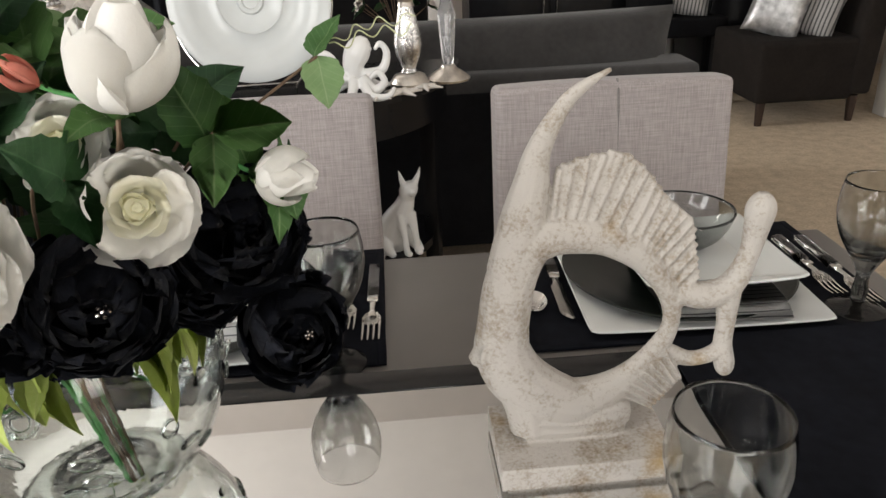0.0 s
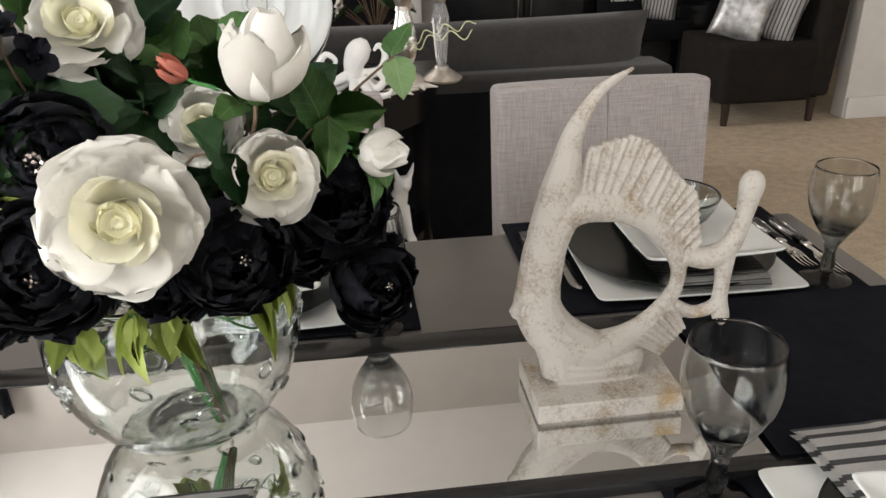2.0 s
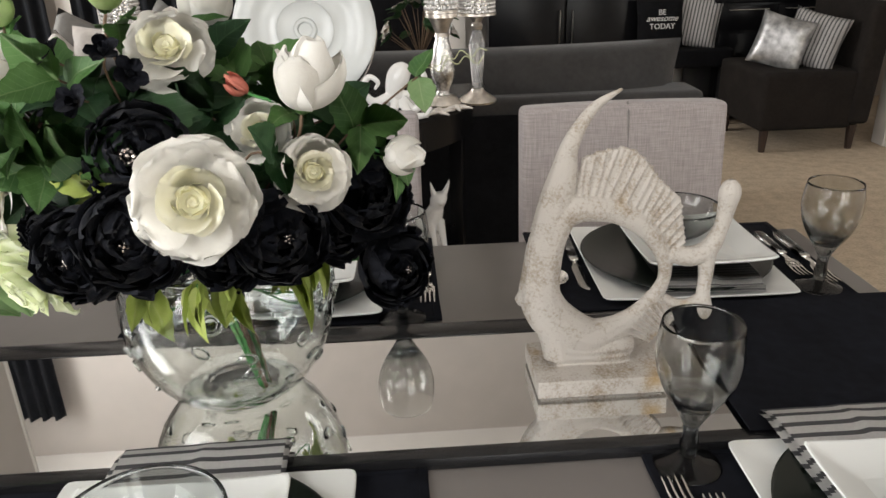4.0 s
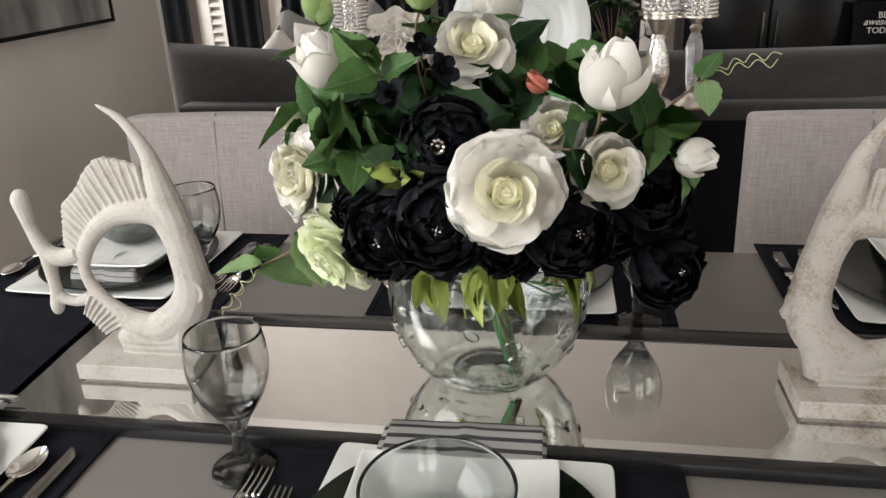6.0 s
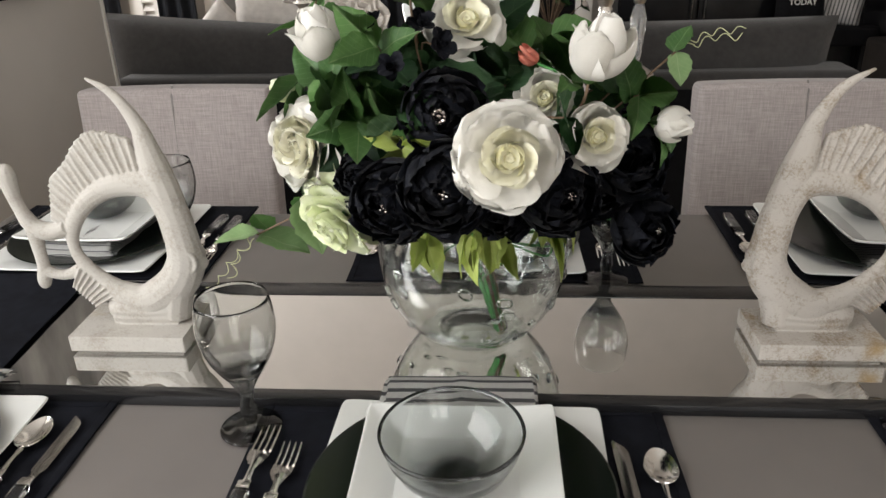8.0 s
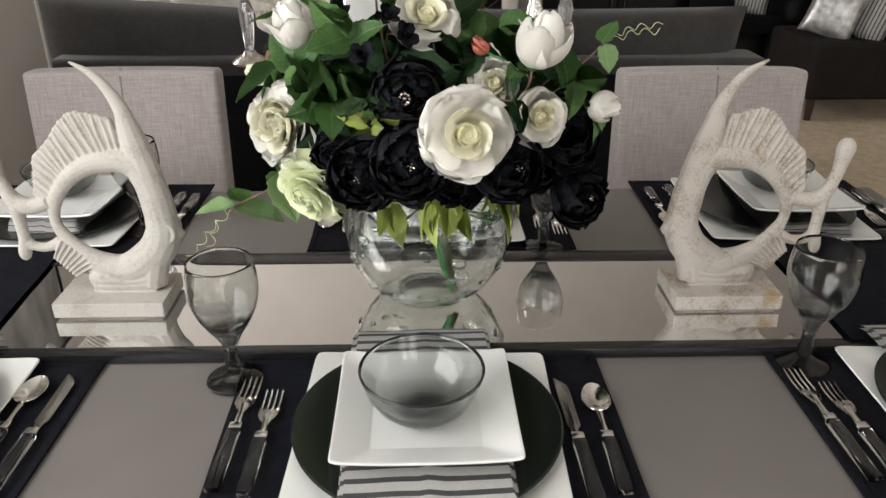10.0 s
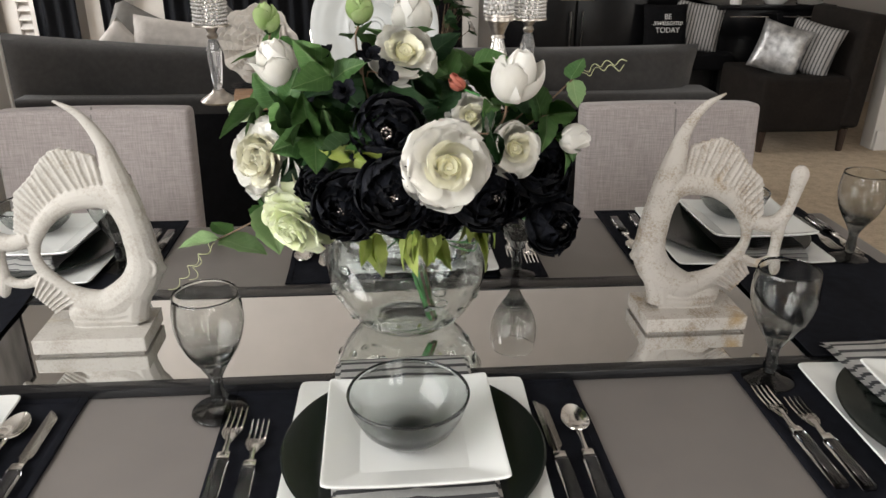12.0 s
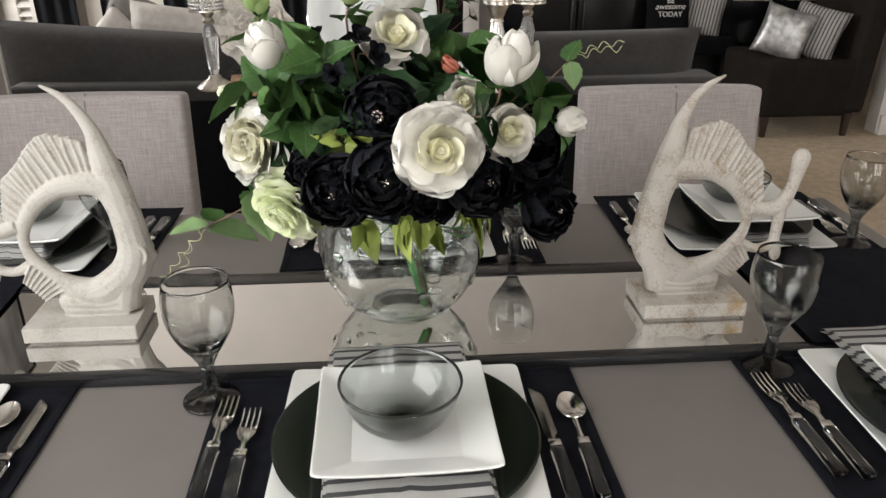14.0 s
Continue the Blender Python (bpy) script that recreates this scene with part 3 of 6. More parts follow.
def table_knife(m):
    k = thing("table_knife", "steel table knife with a clear acrylic handle", "knife", m, "cutlery on the table")
    cutlery_handle(k, -0.215, -0.118, 0.016)
    def place(u, v):
        tip = max(0.0, (v - 0.8) / 0.2)
        w0, w1 = -0.0075, 0.0085 - 0.012 * tip ** 2
        if v < 0.14:
            w0, w1 = -0.0045, 0.0045
        return Vector((w0 + u * (w1 - w0), -0.106 + v * 0.106, 0.004 + 0.0014 * (1 - abs(2 * u - 1))))
    bm = grid(4, 20, place)
    bmesh.ops.solidify(bm, geom=bm.faces[:], thickness=0.0014)
    part("blade", bm, STEEL, k)
    return k


def table_spoon(m):
    s = thing("table_spoon", "polished steel spoon with a clear acrylic handle", "spoon", m, "cutlery on the table")
    cutlery_handle(s, -0.185, -0.1, 0.0155)
    part("neck", tube(glide([(0, -0.09, 0.0055, 0.004), (0, -0.07, 0.007, 0.0026), (0, -0.05, 0.0065, 0.004)], 5), 8, flat=0.6), STEEL, s)
    bm = bmesh.new()
    rings = []
    for i in range(8):
        q = i / 7
        rings.append([bm.verts.new((0.0175 * q * math.cos(a) * (1 - 0.12 * math.sin(a)), -0.027 + 0.027 * q * math.sin(a), 0.002 + 0.007 * q ** 2.2)) for a in [2 * math.pi * k / 28 for k in range(28)]])
    for a, b in zip(rings, rings[1:]):
        for k in range(28):
            bm.faces.new((a[k], a[(k + 1) % 28], b[(k + 1) % 28], b[k]))
    bmesh.ops.remove_doubles(bm, verts=bm.verts, dist=1e-5)
    bmesh.ops.solidify(bm, geom=bm.faces[:], thickness=0.0012)
    part("bowl", bm, STEEL, s)
    return s


def placemat(m):
    p = thing("placemat", "black woven cotton placemat lying flat on the table", "placemat", m, "placemats on the table")
    part("cloth", cloth_sheet(0.463, 0.32, 3), MATCLOTH, p)
    for sx in (-1, 1):
        part("hem", box(sx * 0.226 - 0.005, sx * 0.226 + 0.005, -0.16, 0.16, 0.0024, 0.0046, 0.001), MATCLOTH, p, "folded and stitched hem")
    for sy in (-1, 1):
        part("hem", box(-0.22, 0.22, sy * 0.1545 - 0.005, sy * 0.1545 + 0.005, 0.0024, 0.0046, 0.001), MATCLOTH, p, "folded and stitched hem")
    return p


# a setting's origin is the middle of its plates on the table; each place: middle x, y, turn, glass offset, knife outside or inside
PLACES = [(-0.362, -0.249, 0, (-0.244, 0.112), 0), (0.325, -0.249, 0, (-0.193, 0.132), 0), (-1.01, -0.249, 0, (-0.3, 0.12), 1),
          (0.293, 0.385, 180, (-0.19, 0.11), 0), (-0.338, 0.385, 180, (-0.18, 0.145), 0), (-1.036, 0.385, 180, (-0.17, 0.06), 0)]
first = {}
for number, (cx, cy, turn, glass_at, swap) in enumerate(PLACES):
    rng = random.Random(40 + number)
    S = pose(cx, cy, TOP, 0, 0, turn + rng.uniform(-1, 1))
    jig = lambda a=1.5: pose(0, 0, 0, 0, 0, rng.uniform(-a, a))

    def lay(key, local, build):
        if key in first:
            return copy_thing(first[key], S @ local)
        first[key] = build(S @ local)
        return first[key]

    lay("mat", pose(-0.005, -0.005, 0) @ jig(0.8), placemat)
    lay("dinner", pose(0, 0, 0.0042) @ jig(), lambda m: tagged(solid("dinner_plate", square_plate(0.297, 0.006), PORCELAIN, m, angle=12), "large square white porcelain plate under a charger", "plate", "square dinner plates"))
    lay("charger", pose(0, 0, 0.0152) @ jig(), lambda m: tagged(solid("charger_plate", lathe([(0.0, 0.0), (0.1, 0.0), (0.112, 0.003), (0.15, 0.0085), (0.1525, 0.0105), (0.15, 0.0118), (0.112, 0.0065), (0.1, 0.0038), (0.0, 0.0035)], 72), CHARGER, m, angle=30),
        "round glossy black charger plate on a square plate", "charger plate", "black charger plates"))
    if turn:
        lay("turned napkin", pose(-0.02, 0.002, 0.0255, 0, 0, -3) @ Matrix.Diagonal((0.86, 0.76, 1.35, 1)) @ jig(), lambda m: folded_napkin(m, NAPKINFINE, ((0.0, 0.0), (0.005, 0.003), (0.001, 0.006), (0.006, 0.0085))))
    else:
        lay("napkin", pose(-0.003, 0.0, 0.0262) @ jig(), folded_napkin)
    lay("salad", pose(-0.016 if turn else -0.002, 0.03 if turn else -0.009, 0.0425 if turn else 0.038) @ jig(), lambda m: tagged(solid("salad_plate", square_plate(0.197, 0.0135), PORCELAIN, m, angle=12), "small square white porcelain plate on a striped napkin", "plate", "square salad plates"))

    def soup(m):
        b = thing("soup_bowl", "round smoke-grey glass bowl on a square plate", "bowl", m, "smoked glass bowls")
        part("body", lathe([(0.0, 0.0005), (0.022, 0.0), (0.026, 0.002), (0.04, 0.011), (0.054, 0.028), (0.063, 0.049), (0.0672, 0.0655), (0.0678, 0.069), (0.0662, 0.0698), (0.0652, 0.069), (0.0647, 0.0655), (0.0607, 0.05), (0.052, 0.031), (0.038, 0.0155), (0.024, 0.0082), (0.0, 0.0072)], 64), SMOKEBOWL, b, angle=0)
        part("rim", tube([(0.0667 * math.cos(2 * math.pi * k / 64), 0.0667 * math.sin(2 * math.pi * k / 64), 0.0695, 0.0014) for k in range(64)], 8, loop=True), SMOKERIM, b, "thick dark glass rim")
        return b
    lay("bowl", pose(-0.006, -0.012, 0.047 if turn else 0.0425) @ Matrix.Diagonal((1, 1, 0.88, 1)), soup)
    lay("goblet", pose(*glass_at, 0.0012), lambda m: goblet(m, "smoke-grey glass goblet with a short dark stem"))
    lay("fork", pose(-0.218, 0.108, 0.004) @ jig(2), lambda m: fork("dinner_fork", 0.2, 0.024, m, "four-tined steel fork with a clear acrylic handle"))
    lay("salad_fork", pose(-0.187, 0.08, 0.004) @ jig(2), lambda m: fork("salad_fork", 0.178, 0.023, m, "short steel salad fork with a clear acrylic handle"))
    lay("knife", pose(0.2 if swap else 0.166, 0.117 if swap else 0.096, 0.004) @ jig(2), table_knife)
    lay("spoon", pose(0.166 if swap else 0.203, 0.11 if swap else 0.08, 0.004) @ jig(2), table_spoon)

for x, turn in ((0.392, 90), (-1.14, 93)):
    tagged(solid("end_mat", cloth_sheet(0.3, 0.36, 8, 0.0168, 0.0016, 0.002), MATCLOTH, pose(x, 0.062, TOP, 0, 0, turn)), "black woven cotton mat laid across the end of the mirror", "placemat", "mats at the table ends")


# ---- chairs ----
def dining_chair(m):
    c = thing("dining_chair", "upholstered dining chair in oatmeal linen with dark legs", "chair", m, "chairs round the table")
    bm = box(-0.23, 0.23, -0.04, 0.04, 0.0, 0.52, 0.018, 4)
    bmesh.ops.subdivide_edges(bm, edges=[e for e in bm.edges if e.calc_length() > 0.2], cuts=8, use_grid_fill=True)
    for v in bm.verts:
        belly = (1 - (v.co.x / 0.225) ** 2) * (1 - ((v.co.z - 0.26) / 0.26) ** 2)
        if v.co.y < 0:
            v.co.y -= 0.012 * max(0.0, belly)
        v.co.z += 0.004 * (1 - (v.co.x / 0.225) ** 2) * (v.co.z > 0.4)
    back = part("backrest", bm, LINEN, c, m=pose(0, 0.046, 0.401, -5))
    part("seam", tube([(0.003, -0.0405, 0.01, 0.0026), (0.003, -0.0525, 0.26, 0.0026), (0.003, -0.0415, 0.505, 0.0026), (0.003, -0.03, 0.526, 0.0026)], 6), LINENSIDE, back, "stitched centre seam")
    part("seam", tube([(-0.224, -0.034, 0.196, 0.0022), (-0.12, -0.0475, 0.196, 0.0022), (0.0, -0.0515, 0.196, 0.0022), (0.12, -0.0475, 0.196, 0.0022), (0.224, -0.034, 0.196, 0.0022)], 6), LINENSIDE, back, "stitched cross seam")
    part("back_panel", box(-0.222, 0.222, 0.036, 0.048, 0.005, 0.515, 0.008), LINENSIDE, back, "taupe linen back panel")
    part("seat", box(-0.225, 0.225, -0.43, 0.03, 0.38, 0.485, 0.025, 3), LINEN, c)
    me = None
    for sx in (-0.19, 0.19):
        for sy in (-0.39, 0.02):
            p = part("leg", me or tube([(0, 0, 0, 0.016), (0, 0, 0.39, 0.025)], 8), DARKWOOD, c, "dark wooden leg", m=pose(sx, sy, 0))
            me = p.data
    return c


chair = dining_chair(pose(0.35, 0.825, 0))
copy_thing(chair, pose(-0.338, 0.82, 0))
copy_thing(chair, pose(-1.088, 0.835, 0, 0, 0, 1.5))
copy_thing(chair, pose(1.12, 0.08, 0, 0, 0, -92))


# ---- angelfish sculptures: one mesh each ----
def angelfish(name, m, mat, flip, label):
    """A ring-shaped angelfish on a plinth, about 35 cm high; flip mirrors it."""
    s = -1 if flip else 1
    bm = bmesh.new()
    Y = 0.0
    # body ring: broad behind the mouth, slender towards the tail
    body = [(0.005, Y, 0.14, 0.0225), (0.011, Y, 0.18, 0.0215), (0.025, Y, 0.211, 0.02), (0.044, Y, 0.22, 0.0185), (0.066, Y, 0.219, 0.0165), (0.093, Y, 0.213, 0.015), (0.124, Y, 0.192, 0.0125), (0.146, Y, 0.162, 0.0105), (0.1515, Y, 0.133, 0.0078),
            (0.143, Y, 0.108, 0.0095), (0.119, Y, 0.08, 0.0125), (0.09, Y, 0.06, 0.02), (0.06, Y, 0.056, 0.0245), (0.022, Y, 0.081, 0.0265), (0.005, Y, 0.112, 0.025)]
    tube(glide(body + body[:1], 5)[:-1], 14, bm, 0.8, loop=True)
    # face and mouth
    tube(glide([(0.006, Y, 0.125, 0.022), (-0.004, Y, 0.117, 0.0185), (-0.014, Y, 0.111, 0.012), (-0.023, Y, 0.1065, 0.005)], 4), 12, bm, 0.8)
    # foot of the body on the plinth
    tube(glide([(0.02, Y, 0.08, 0.022), (0.028, Y, 0.052, 0.021), (0.031, Y, 0.032, 0.021)], 3), 12, bm, 0.9)
    tube(glide([(0.03, Y, 0.046, 0.019), (0.06, Y, 0.042, 0.019), (0.1, Y, 0.044, 0.019), (0.118, Y, 0.043, 0.013)], 4), 12, bm, 0.95)
    tube([(0.024, Y, 0.036, 0.018), (0.06, Y, 0.034, 0.018), (0.1, Y, 0.035, 0.018), (0.114, Y, 0.035, 0.014)], 12, bm, 1.0)
    # horn
    tube(glide([(0.012, Y, 0.19, 0.021), (0.021, Y, 0.232, 0.0195), (0.0275, Y, 0.262, 0.0155), (0.0325, Y, 0.289, 0.0108), (0.045, Y, 0.315, 0.0078), (0.061, Y, 0.335, 0.0056), (0.087, Y, 0.351, 0.0018)], 5), 12, bm, 0.8)
    # dorsal fin: thin web with proud, slightly uneven ridges
    rim = glide([(0.05, 0.278), (0.072, 0.285), (0.099, 0.287), (0.12, 0.271), (0.133, 0.253), (0.148, 0.238), (0.161, 0.225), (0.166, 0.199), (0.171, 0.175)], 4)
    root = glide([(0.044, 0.228), (0.06, 0.229), (0.075, 0.226), (0.096, 0.221), (0.115, 0.21), (0.125, 0.202), (0.133, 0.194), (0.146, 0.176), (0.152, 0.16)], 4)
    for k in range(0, len(rim)):
        (ax, az), (bx, bz) = root[k], rim[k]
        if k % 2 == 0:
            sway = 0.0022 * math.sin(k * 1.9)
            tube([(ax, Y, az, 0.0038), ((ax + bx) / 2 + sway, Y, (az + bz) / 2 + sway, 0.0036), (ax + (bx - ax) * 0.98, Y, az + (bz - az) * 0.98, 0.0028)], 8, bm, 1.9)
        else:
            tube([(ax, Y, az, 0.0052), (bx, Y, bz, 0.0048)], 8, bm, 0.85)
    # ventral fin: short ridges from the ring outwards
    for k in range(15):
        q = k / 14
        a, b = (0.106 + 0.04 * q, 0.066 + 0.038 * q), (0.138 + 0.024 * q, 0.047 + 0.029 * q)
        if k % 2 == 0:
            tube([(a[0], Y, a[1], 0.0028), ((a[0] + b[0]) / 2, Y, (a[1] + b[1]) / 2 + 0.001, 0.0027), (b[0], Y, b[1], 0.0024)], 8, bm, 4.6)
        else:
            tube([(a[0], Y, a[1], 0.004), (b[0], Y, b[1], 0.0034)], 8, bm, 2.0)
    # tail: two stalks joined to the body round a small hole
    tube(glide([(0.155, Y, 0.16, 0.011), (0.18, Y, 0.154, 0.0125), (0.201, Y, 0.163, 0.0115), (0.2125, Y, 0.19, 0.0088), (0.216, Y, 0.214, 0.0108), (0.2175, Y, 0.23, 0.0128), (0.218, Y, 0.24, 0.0095), (0.2185, Y, 0.245, 0.004)], 5), 12, bm, 0.9)
    tube(glide([(0.199, Y, 0.155, 0.0115), (0.2005, Y, 0.128, 0.0085), (0.2, Y, 0.105, 0.0085), (0.2035, Y, 0.086, 0.0095), (0.205, Y, 0.076, 0.0075), (0.2055, Y, 0.071, 0.003)], 4), 12, bm, 0.9)
    tube(glide([(0.15, Y, 0.1, 0.009), (0.17, Y, 0.0915, 0.0072), (0.187, Y, 0.093, 0.0075), (0.2, Y, 0.1, 0.0085)], 4), 10, bm, 0.9)
    # eye ring and gill line on both sides
    for side in (-1, 1):
        tube([(-0.003 + 0.0115 * math.cos(2 * math.pi * k / 16), side * 0.0145, 0.117 + 0.0135 * math.sin(2 * math.pi * k / 16), 0.003) for k in range(16)], 6, bm, loop=True)
        tube([(-0.006, side * 0.012, 0.121, 0.005), (-0.006, side * 0.0165, 0.121, 0.0035)], 8, bm)
    for v in bm.verts:
        v.co.y += 0.045
        v.co.x = v.co.x * s + (0.009 if flip else 0.0)
    # plinth
    x0, x1 = sorted((s * -0.004, s * 0.15))
    box(x0 + 0.005, x1 - 0.005, 0.0, 0.083, 0.0, 0.005, bm=bm)
    box(x0, x1, -0.006, 0.088, 0.0038, 0.026, bm=bm)
    bmesh.ops.recalc_face_normals(bm, faces=bm.faces)
    me = bpy.data.meshes.new(name)
    bm.to_mesh(me)
    bm.free()
    me.materials.append(mat)
    ob = new(name, me)
    ob.matrix_basis = m
    fuse = ob.modifiers.new("fuse", "REMESH")
    fuse.mode, fuse.voxel_size, fuse.use_smooth_shade = "VOXEL", 0.0013, True
    soft = ob.modifiers.new("soften", "SMOOTH")
    soft.factor, soft.iterations = 0.5, 1
    return tagged(ob, label, "sculpture", "angelfish sculptures on the mirror")


GLASS_TOP = TOP + 0.0142
angelfish("angelfish_sculpture", pose(0, 0, GLASS_TOP), PLASTER, False, "whitewashed carved angelfish sculpture with worn ochre patches on a plinth")
angelfish("angelfish_sculpture", pose(-0.735, -0.002, GLASS_TOP), PLASTERCLEAN, True, "cream whitewashed angelfish sculpture on a plain plinth")

# ---- vase ----
VX, VY = -0.358, 0.066
vase = thing("glass_vase", "round clear glass vase with blown bubbles and a thick green-tinted base", "vase", pose(VX, VY, GLASS_TOP))
VP = [(0.048, 0.0), (0.062, 0.005), (0.088, 0.027), (0.106, 0.056), (0.1165, 0.085), (0.121, 0.115), (0.1205, 0.14), (0.1165, 0.162), (0.112, 0.178), (0.113, 0.188)]
prof = [(0.0, 0.004), (0.04, 0.0038), (0.046, 0.0005)] + [tuple(p) for p in glide(VP, 3)]
inner = [(r - 0.0035, z + 0.002) for r, z in reversed(prof[2:]) if r > 0.064] + [(0.052, 0.0085), (0.03, 0.0065), (0.0, 0.0065)]
part("body", lathe(prof + [(0.1128, 0.1889), (0.1113, 0.1895), (0.11, 0.1889)] + inner, 64), BLOWN, vase, angle=0)
bub = bmesh.new()
bmesh.ops.create_icosphere(bub, subdivisions=2, radius=1)
bub = mesh_of(bub, "bubble", CLEAR)
ringlet = tube([(0.0115 * math.cos(2 * math.pi * k / 20), 0.0115 * math.sin(2 * math.pi * k / 20), 0, 0.0016) for k in range(20)], 8, loop=True)
ringlet = mesh_of(ringlet, "ringlet", CLEAR)
rng = random.Random(5)
for k in range(34):
    a, z = rng.uniform(0, 2 * math.pi), rng.uniform(0.03, 0.16)
    r = np.interp(z, [p[1] for p in prof[1:]], [p[0] for p in prof[1:]])
    slope = np.interp(z + 0.004, [p[1] for p in prof[1:]], [p[0] for p in prof[1:]]) - np.interp(z - 0.004, [p[1] for p in prof[1:]], [p[0] for p in prof[1:]])
    m = facing((r * math.cos(a), r * math.sin(a), z), (math.cos(a), math.sin(a), -slope / 0.008))
    w = rng.uniform(0.004, 0.0095)
    part("bubble", bub, CLEAR, vase, m=m @ Matrix.Diagonal((w * 1.3, w * 0.8, 0.003, 1)))
for k in range(26):
    a = 2 * math.pi * k * 0.382 + rng.uniform(-0.15, 0.15)
    z = 0.15 if k < 10 else rng.uniform(0.045, 0.13)
    r = np.interp(z, [p[1] for p in prof[1:]], [p[0] for p in prof[1:]]) + 0.001
    m = facing((r * math.cos(a), r * math.sin(a), z), (math.cos(a), math.sin(a), 0.3 if k < 10 else -0.35), rng.uniform(0, 6))
    w = 1.0 if k < 10 else rng.uniform(0.55, 0.9)
    for q in (1.0, 0.58) if k < 10 else (1.0,):
        part("ringlet", ringlet, CLEAR, vase, m=m @ Matrix.Diagonal((w * q, w * q * (1.0 if k < 10 else 0.7), 1.15, 1)))


# ---- flowers ----
def petal_mesh(name, mat, L, W, t0, t1, r0, cup, ruffle, seed, tip=0.0, nu=12, nv=12, frill=0.0, curl=0.0):
    """A petal that stands at radius r0 in direction +x, leans from t0 to t1 degrees away from the axis and curls at its lip."""
    bm = bmesh.new()
    lean = lambda v: radians(t0 + (t1 - t0) * v + curl * max(0.0, (v - 0.62) / 0.38) ** 2)
    path, x, z = [], r0, 0.0
    for j in range(nv + 1):
        path.append((x, z))
        a = lean(j / nv)
        x, z = x + L / nv * math.sin(a), z + L / nv * math.cos(a)
    def place(u, v):
        j = round(v * nv)
        w = W * (0.3 + 0.7 * math.sin(math.pi / 2 * v / 0.6)) if v < 0.6 else W * max(0.06, 1 - ((v - 0.6) / 0.41) ** 2.6) ** 0.5
        c = 2 * u - 1
        w *= 1 + 0.09 * noise.noise(Vector((v * 3.5, math.copysign(2, c), seed * 2.3)))
        s = c * w
        cx, cz = path[j]
        a = lean(v)
        rho = max(cup, 1e-3)
        side, inward = rho * math.sin(s / rho), rho * (1 - math.cos(s / rho))
        n1 = noise.noise(Vector((u * 2.6, v * 2, seed * 1.7))) + 0.45 * noise.noise(Vector((u * 6.5, v * 4, seed * 3.1)))
        wave = ruffle * v * v * n1 + frill * v ** 5 * math.sin(u * 17 + seed) * (0.6 + 0.8 * noise.noise(Vector((u * 5, 3, seed))))
        edge = 0.05 * L * v ** 5 * noise.noise(Vector((u * 4.5, 7.7, seed * 1.3)))
        tipz = tip * v ** 6 * (1 - c * c) - 0.04 * L * v ** 3 * c * c + edge
        return Vector((cx - inward * math.cos(a) + wave * math.cos(a) + tipz * math.sin(a), side, cz + inward * math.sin(a) - wave * math.sin(a) + tipz * math.cos(a)))
    grid(nu, nv, place, bm)
    bmesh.ops.solidify(bm, geom=bm.faces[:], thickness=0.0004)
    return mesh_of(bm, name, mat)


def leaf_mesh(name, mat, L, W, bend, fold, seed):
    """A pointed leaf with a folded midrib and toothed edge, along +x from its stalk."""
    bm = bmesh.new()
    n = 12
    def place(u, v):
        w = W * math.sin(math.pi * min(1, v ** 0.75 * 0.97 + 0.03)) ** 0.85 if 0 < v < 1 else 0.0006
        s = 2 * u - 1
        saw = 1 + 0.07 * math.sin(v * 46) * abs(s) ** 6
        z = fold * abs(s) * w - bend * v * v * L + 0.05 * L * noise.noise(Vector((v * 3, s * 1.5, seed)))
        vein = -0.0012 * abs(math.sin((v - abs(s) * 0.18) * 22)) * abs(s) * (1 - abs(s))
        return Vector((v * L, s * w * saw, z + vein))
    grid(8, n, place, bm)
    bmesh.ops.solidify(bm, geom=bm.faces[:], thickness=0.0005)
    return mesh_of(bm, name, mat)


LEAVES = {}
for key, mat in (("dark", LEAFDARK), ("mid", LEAFMID), ("pale", LEAFPALE), ("lime", LEAFLIME)):
    shape = (0.056, 0.0135, 0.5, 0.35) if key == "lime" else (0.062, 0.021, 0.25, 0.3)
    LEAVES[key] = [leaf_mesh("leaf", mat, shape[0] * q, shape[1] * q, shape[2] * (0.6 + 0.4 * i), shape[3], i * 3.1) for i, q in enumerate((1.0, 0.85, 1.15, 0.7))]
SEPAL = leaf_mesh("sepal", LEAFMID, 0.028, 0.0065, -0.5, 0.3, 4)

MOUTH = Vector((VX, VY, GLASS_TOP + 0.17))


def stem_to(parent, m, pos, mat, r=0.0018, k=0):
    """A wire from a head at pos through the vase's mouth to its bottom."""
    pos = Vector(pos)
    a = 2.4 * k
    mouth = MOUTH + Vector((0.012 * math.cos(a) - 0.002, 0.012 * math.sin(a) - 0.02, 0))
    foot = Vector((VX + 0.036 + 0.006 * math.cos(a), VY - 0.03 + 0.006 * math.sin(a), GLASS_TOP + 0.02))
    way = m.to_3x3() @ Vector((0, 0, -1))
    bent = pos + way * 0.035
    inv = m.inverted()
    low = mouth.lerp(foot, 0.25) + Vector((0.003 * math.sin(3 * a), 0, 0))
    rows = [(*(inv @ p), r) for p in (pos, bent, (bent + mouth) / 2 + Vector((0, 0, -0.008)), mouth, low, foot)[:6 if k % 4 == 0 else 5]]
    part("stem", tube(glide(rows, 4), 6), mat, parent)


